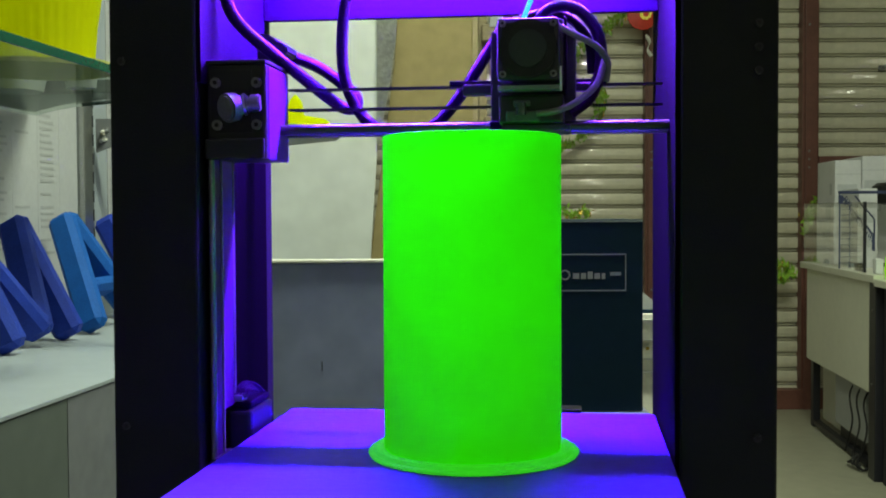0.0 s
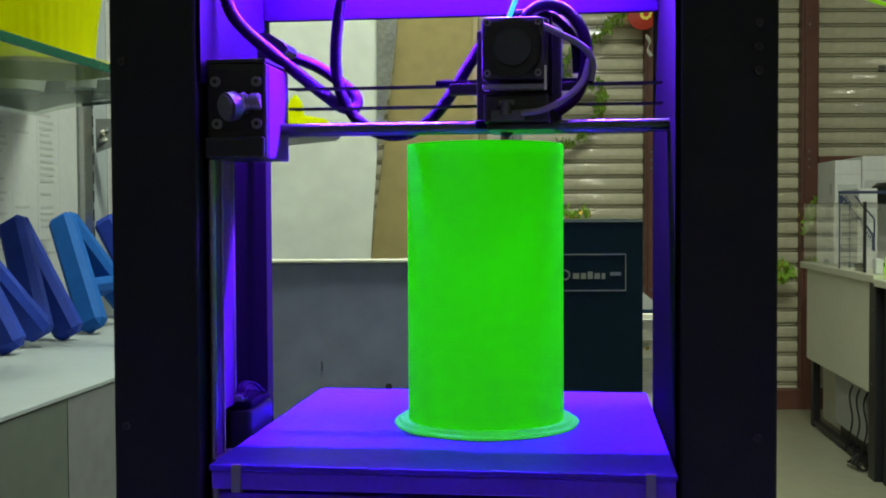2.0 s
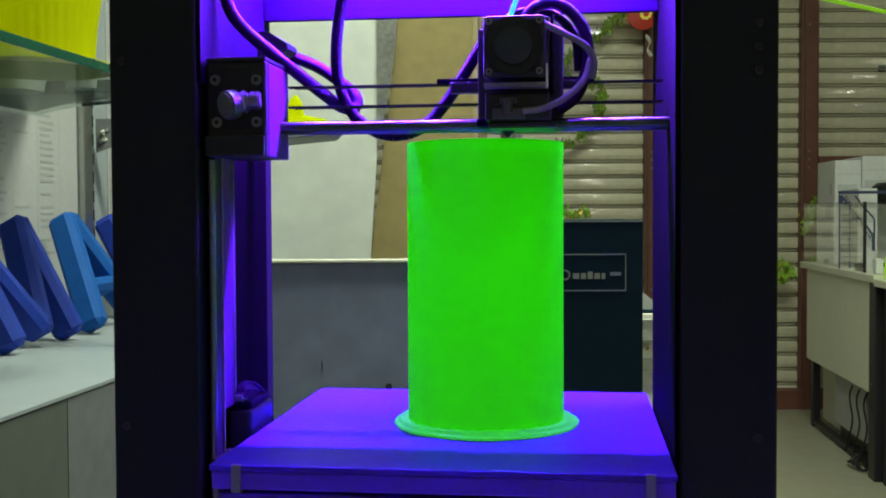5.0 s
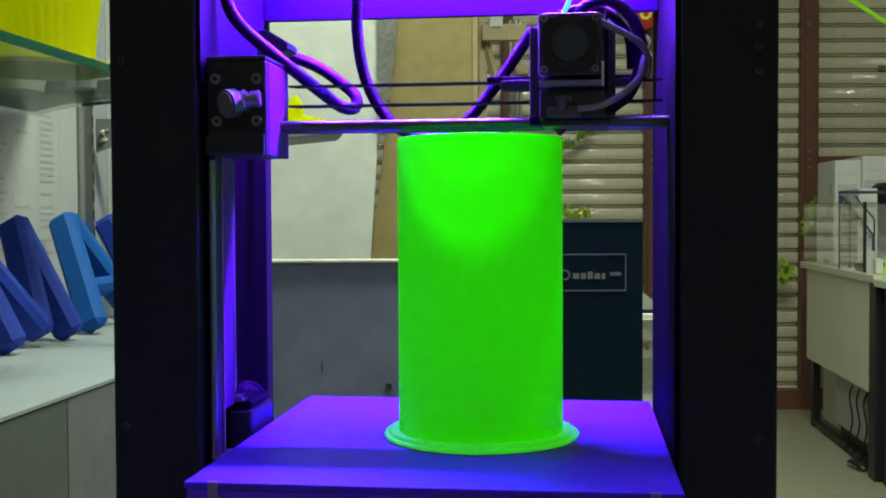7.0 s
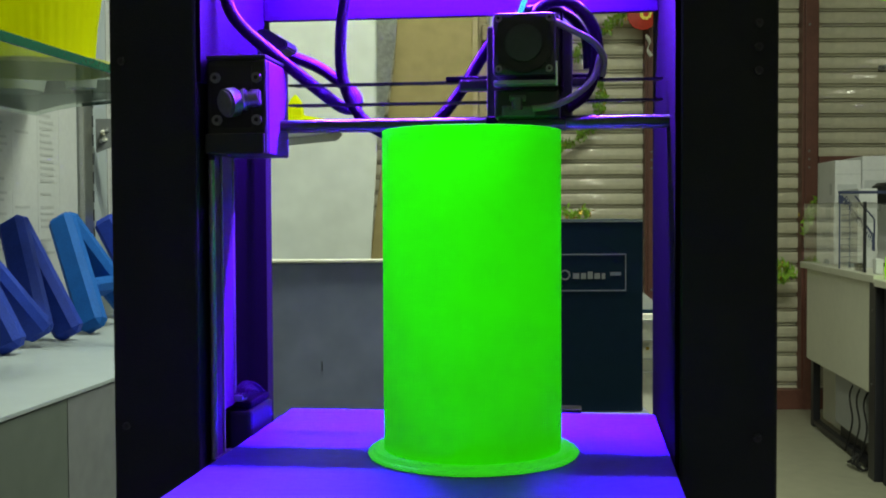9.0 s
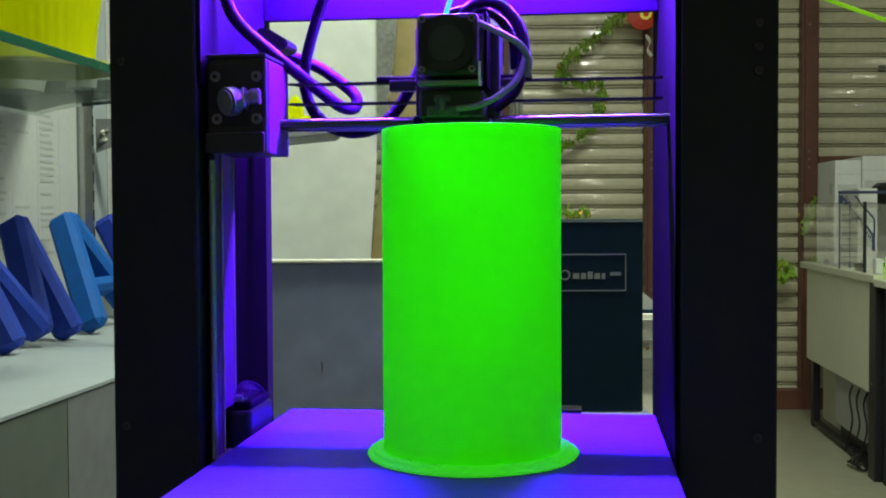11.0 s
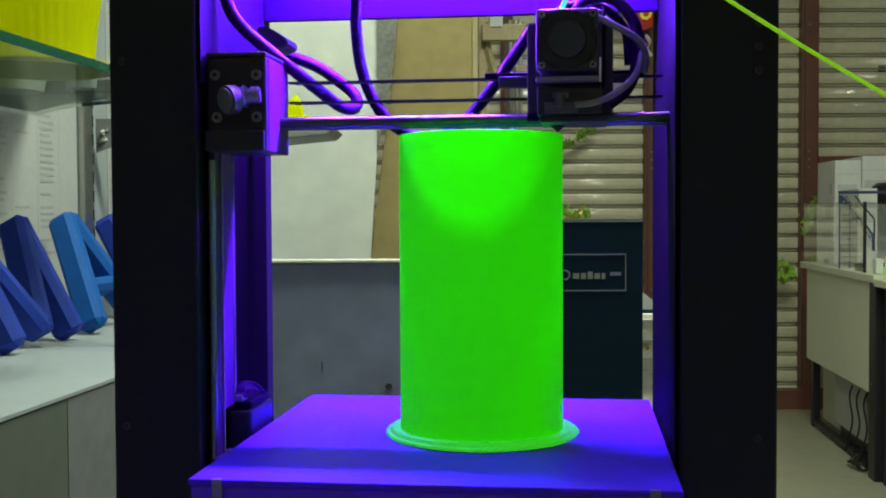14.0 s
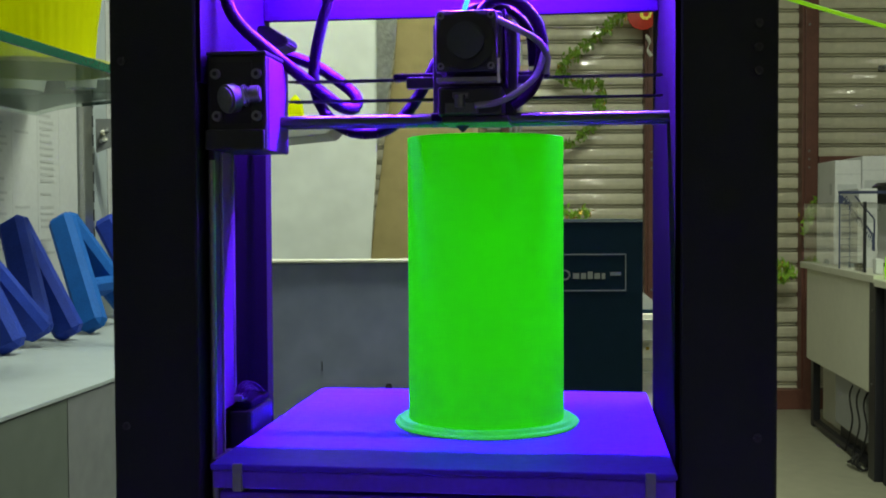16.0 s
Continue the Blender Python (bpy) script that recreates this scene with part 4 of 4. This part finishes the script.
letter("letter_m", M_BARS, 0.945, BLUE, "dark blue printed block letter M leaning back")
letter("letter_a", A_BARS, 1.258, BLUE_LIGHT, "bright blue printed block letter A leaning back")
letter("letter_k", K_BARS, 1.56, BLUE, "dark blue printed block letter K leaning back")

# ---- desk at the right ----
desk = thing("white_desk", "white desk with black legs and a white privacy panel", "desk", (1.9, 4.4, 0.0), True)
DK = Matrix.Translation((1.663, 5.11, 0)) @ Matrix.Rotation(radians(-5.55), 4, "Z")


def dbox(lo, hi, bevel=0.003):
    bm = box(lo, hi, bevel)
    bm.transform(DK)
    return bm


part("top", dbox((0.0, -1.169, 0.722), (0.75, 0.0, 0.750)), DESK_WHITE, desk)
part("panel", dbox((0.012, -1.085, 0.312), (0.030, -0.090, 0.720)), DESK_WHITE, desk)
part("rail", dbox((0.034, -1.12, 0.660), (0.060, -0.08, 0.7215)), DESK_WHITE, desk)
part("lower_panel", dbox((0.100, -1.08, 0.025), (0.114, -0.035, 0.43)), DESK_WHITE, desk)
part("foot_bar", dbox((0.036, -1.10, 0.010), (0.066, -0.10, 0.034)), BLACK_STEEL, desk)
for y in (-1.145, -0.105):
    part("leg", dbox((0.008 if y < -1 else 0.034, y - 0.024, 0.0), (0.066, y + (0.056 if y < -1 else 0.024), 0.7215)), BLACK_STEEL, desk)
    part("leg", dbox((0.68, y - 0.02, 0.0), (0.73, y + 0.02, 0.7215)), BLACK_STEEL, desk)
for z in (0.62, 0.35):
    bm = rod((0.009, -1.13, z), (0.005, -1.13, z), 0.005, 10)
    bm.transform(DK)
    part("bolt", bm, BOLT, desk)
case = thing("computer_case", "pale computer case standing under the desk", "computer", (1.7, 4.4, 0.0), True)
part("case_body", dbox((0.048, -0.90, 0.088), (0.097, -0.46, 0.300), 0.004), PAPER, case)
part("case_front", dbox((0.050, -0.912, 0.095), (0.095, -0.902, 0.295), 0.002), PAPER_GREY, case)
part("case_foot", dbox((0.070, -0.90, 0.0), (0.098, -0.46, 0.086), 0.004), BLACK_STEEL, case, "black stand")
desk2 = thing("white_desk", "second white desk standing beside the first", "desk", (1.9, 3.2, 0.0), True)
part("top", dbox((-0.002, -2.4, 0.712), (0.75, -1.178, 0.738)), DESK_WHITE, desk2)
part("panel", dbox((0.060, -2.36, 0.34), (0.078, -1.24, 0.710)), DESK_WHITE, desk2)
for y in (-1.215, -2.37):
    part("leg", dbox((0.03, y - 0.02, 0.0), (0.08, y + 0.02, 0.711)), BLACK_STEEL, desk2)
    part("leg", dbox((0.68, y - 0.02, 0.0), (0.73, y + 0.02, 0.711)), BLACK_STEEL, desk2)
screen = thing("acrylic_screen", "clear acrylic screen with a black post on the desk", "desk screen", (1.7, 4.5, 0.75), True)
for lo, hi in (((0.018, -0.975, 0.7505), (0.023, -0.002, 1.018)), ((0.026, -0.007, 0.7505), (0.6, -0.002, 1.018))):
    pn = part("pane", dbox(lo, hi, 0.001), ACRYLIC, screen)
    pn.visible_shadow = False
part("post", dbox((0.015, -0.986, 0.7505), (0.026, -0.976, 1.018), 0.001), BLACK_STEEL, screen)
CARTONS = [((0.074, 0.185, -0.33, -0.02, 0.7505, 1.204), "tall white carton on the desk"), ((0.188, 0.312, -0.33, -0.02, 0.7505, 1.221), "tall white carton on the desk"),
           ((0.315, 0.62, -0.33, -0.02, 0.7505, 1.196), "wide white carton on the desk"), ((0.095, 0.170, -0.62, -0.36, 0.7505, 1.075), "smaller white carton on the desk")]
for (x0, x1, y0, y1, z0, z1), lab in CARTONS:
    cr = thing("white_carton", lab, "box", (1.9, 4.8, z0), True, "white cartons")
    part("carton_body", dbox((x0, y0, z0), (x1, y1, z1), 0.003), CARTON, cr)
    part("lid_seam", dbox((x0 - 0.0008, y0 - 0.0008, z1 - 0.062), (x1 + 0.0002, y0 + 0.002, z1 - 0.059), 0), CARTON_PRINT, cr)
    for k in range(3):
        part("print_bar", dbox((x0 + 0.010, y0 - 0.0012, z1 - 0.14 - 0.10 * k), (x0 + (x1 - x0) * (0.85 - 0.2 * k), y0 - 0.0002, z1 - 0.105 - 0.09 * k), 0), CARTON_PRINT, cr)
        part("print_bar", dbox((x0 - 0.0012, y0 + 0.05, z1 - 0.15 - 0.10 * k), (x0 - 0.0002, y0 + 0.09 + 0.05 * k, z1 - 0.10 - 0.10 * k), 0), CARTON_PRINT, cr)
rack = thing("mesh_holder", "dark blue wire holder with a slanted hatched side on the desk", "holder", (1.8, 4.4, 0.75), True)
part("top_bar", dbox((-0.004, -0.71, 1.052), (0.22, -0.69, 1.064), 0.002), BLUE_STRAP, rack)
part("post", dbox((-0.004, -0.708, 0.7505), (0.001, -0.702, 1.052), 0.001), BLUE_STRAP, rack)
part("post", dbox((0.212, -0.708, 0.7505), (0.218, -0.702, 1.052), 0.001), BLUE_STRAP, rack)
part("corner_plate", dbox((-0.008, -0.714, 1.012), (0.010, -0.709, 1.046), 0.002), BLUE_STRAP, rack)
slope = [((0.008, 1.040), (0.126, 0.890)), ((0.056, 1.044), (0.132, 0.950))]
for (xa, za), (xb, zb) in slope + [((0.132, 0.950), (0.132, 0.822)), ((0.126, 0.890), (0.126, 0.826))]:
    bm = rod((xa, -0.712, za), (xb, -0.712, zb), 0.0034, 6)
    bm.transform(DK)
    part("brace", bm, BLUE_STRAP, rack)
for k in range(20):
    w = k / 19
    bm = rod((0.006 + 0.122 * w, -0.712, 1.020 - 0.170 * w), (0.026 + 0.108 * w, -0.712, 1.044 - 0.160 * w), 0.0022, 5)
    bm.transform(DK)
    part("wire", bm, BLUE_STRAP, rack)
for k in range(11):
    bm = rod((0.0, -0.705, 0.775 + 0.024 * k), (0.100 - 0.006 * k, -0.705, 0.775 + 0.024 * k), 0.0011, 5)
    bm.transform(DK)
    part("wire", bm, BLUE_STRAP, rack)
blob = thing("black_lamp_head", "dark rounded device standing on the desk", "device", (2.0, 4.6, 0.75), True)
bm = lathe([(0.0, 0.0), (0.05, 0.0), (0.05, 0.01), (0.015, 0.02), (0.015, 0.255), (0.075, 0.265), (0.082, 0.29), (0.080, 0.335), (0.06, 0.350), (0.0, 0.352)], (0, 0, 0), 24)
bm.transform(DK @ Matrix.Translation((0.265, -0.50, 0.7505)))
part("body", bm, BLACK_PLASTIC, blob, smooth=True)
green2 = thing("green_print", "small fluorescent green print at the desk edge", "printed figure", (1.6, 3.7, 0.738), True)
bm = lathe([(0.0, 0.0), (0.045, 0.0), (0.050, 0.03), (0.046, 0.08), (0.02, 0.11), (0.0, 0.112)], (0, 0, 0), 24)
bm.transform(DK @ Matrix.Translation((0.070, -1.235, 0.7383)))
part("body", bm, FILAMENT, green2, smooth=True)
ITEMS = [(0.030, -0.86, 0.03, BLACK_PLASTIC), (0.07, -0.62, 0.018, PRINT_GREY), (0.035, -1.075, 0.055, CARTON), (0.09, -0.55, 0.02, BLACK_PLASTIC), (0.06, -0.25, 0.02, PRINT_GREY)]
for x, y, h, m in ITEMS:
    bm = box((x, y, 0.7503), (x + 0.028, y + 0.04, 0.7503 + h), 0.005)
    bm.transform(DK)
    solid("desk_item", bm, m, "small part lying on the white desk", "part", bg=True, group="small parts on the desk")
for k in range(4):
    y = -1.05 + 0.10 * k
    bm = tube([(0.098, y, 0.36), (0.038, y + 0.02, 0.26), (0.034, y - 0.03, 0.16), (0.038, y + 0.03, 0.08), (0.03, y + 0.06, 0.012)], 0.0035, 30, 6)
    bm.transform(DK)
    solid("desk_cable", bm, RUBBER, "black power cable hanging under the desk", "cable", bg=True, group="desk cables", smooth=True)
loops = [(0.030 + 0.055 * math.cos(a) * (1 - a / 40), -0.93 + 0.09 * math.sin(a * 1.07), 0.008 + 0.010 * (k % 3)) for k, a in enumerate([0.7 * i for i in range(24)])]
bm = tube(loops, 0.0042, 120, 6)
bm.transform(DK)
solid("coiled_cable", bm, RUBBER, "loosely coiled black cable on the floor", "cable", bg=True, smooth=True)

# ---- what moves ----
TH_A = [301, 304, 67, 300, 184, 274, 46, 192, 325, 94, 181, 117, 206, 327, 80, 150, 117, 161, 291, 74, 70, 226, 160, 267, 39, 259, 333, 155, 288, 72, 331, 260, 109, 356, 227, 356, 209, 131, 233, 2, 65, 138, 157]
TH_B = [74, 326, 192, 228, 82, 172, 268, 10, 284, 5, 100, 244, 20, 34, 184, 131, 267, 11, 110, 116, 206, 20, 252, 138, 65, 240, 55, 298, 158, 282]
TH_C = [184, 166, 274, 46, 220, 14, 163, 295, 38, 277, 311, 97, 348, 219, 309, 263, 133, 58, 267, 261, 93, 147, 31, 259, 91, 127, 186, 17, 288, 148, 226, 24, 52, 280, 175, 350, 316, 80, 307, 175, 354, 247, 73, 320, 195, 216, 92, 101]
ORBIT = 0.0575                  # radius of the nozzle's circular way round the print


def turns():
    """Seconds and the print angle in degrees, every tenth of a second."""
    rows = [(k / 10, a) for k, a in enumerate(TH_A)]
    rows += [(4.2 + k / 10, 157 + 124 * k) for k in range(1, 21)]
    rows += [(6.3 + k / 10, a) for k, a in enumerate(TH_B)]
    rows += [(9.2 + k / 10, 282 + 118 * k) for k in range(1, 21)]
    rows += [(11.3 + k / 10, a) for k, a in enumerate(TH_C)]
    return rows


# seconds, height of the line where it leaves the view to the right, and its slope in degrees
LINE = [(0.0, 1.084, 14), (0.5, 1.0597, 15), (1.0, 1.0623, 8), (1.5, 1.0641, 7), (2.0, 1.0639, 18), (2.5, 1.084, 16), (3.0, 1.0623, 26), (3.5, 1.0372, 40),
        (4.0, 1.0613, 16), (6.5, 1.0585, 10), (7.0, 1.0567, 31), (7.5, 1.0562, 27), (8.0, 1.0581, 32), (8.5, 1.0646, 11), (9.0, 1.0664, 9),
        (11.5, 1.0493, 20), (12.0, 1.0349, 25), (12.5, 1.0349, 41), (13.0, 1.0388, 29), (13.5, 1.0349, 37), (14.0, 1.0273, 29), (14.5, 1.0377, 22),
        (15.0, 1.0442, 24), (15.5, 1.0395, 26), (16.0, 1.0551, 15)]


def motions():
    rise = 0.0060 / 16.0
    bed_rows, vase_rows, rim_rows, head_rows, gantry_rows, stub_rows = [], [], [], [], [], []
    link_rows = [[] for _ in links]
    for t, deg in turns():
        c, s = math.cos(radians(deg)), math.sin(radians(deg))
        x, y, up = ORBIT * c, ORBIT * s, rise * t
        bed_rows.append((t, pose(0, y, BEDZ)))
        vase_rows.append((t, pose(0, y, BEDZ)))
        rim_rows.append((t, pose(0, 0, up)))
        head_rows.append((t, pose(x, 0, NZ + up)))
        gantry_rows.append((t, pose(-0.03, 0.02, GZ + up)))
        stub_rows.append((t, pose(x + 0.002, -0.016, NZ + 0.079 + up, 0, 13 + 3 * c, 0)))
        pts = loop_points(c)
        for rows, a, b in zip(link_rows, pts, pts[1:]):
            d = b - a
            tilt = math.degrees(math.atan2(d.x, d.z))
            rows.append((t, pose(*((a + b) / 2), 0, tilt, 0)))
    for ob, rows in ((bed, bed_rows), (vase, vase_rows), (rim, rim_rows), (head, head_rows), (gantry, gantry_rows), (stub, stub_rows)):
        walk(ob, rows)
    for ob, rows in zip(links, link_rows):
        walk(ob, rows)
    end_u = 0.1817
    base = [(t, BG @ pose(end_u, 0.45, z, 0, a, 0)) for t, z, a in LINE]
    walk(line, base)


motions()
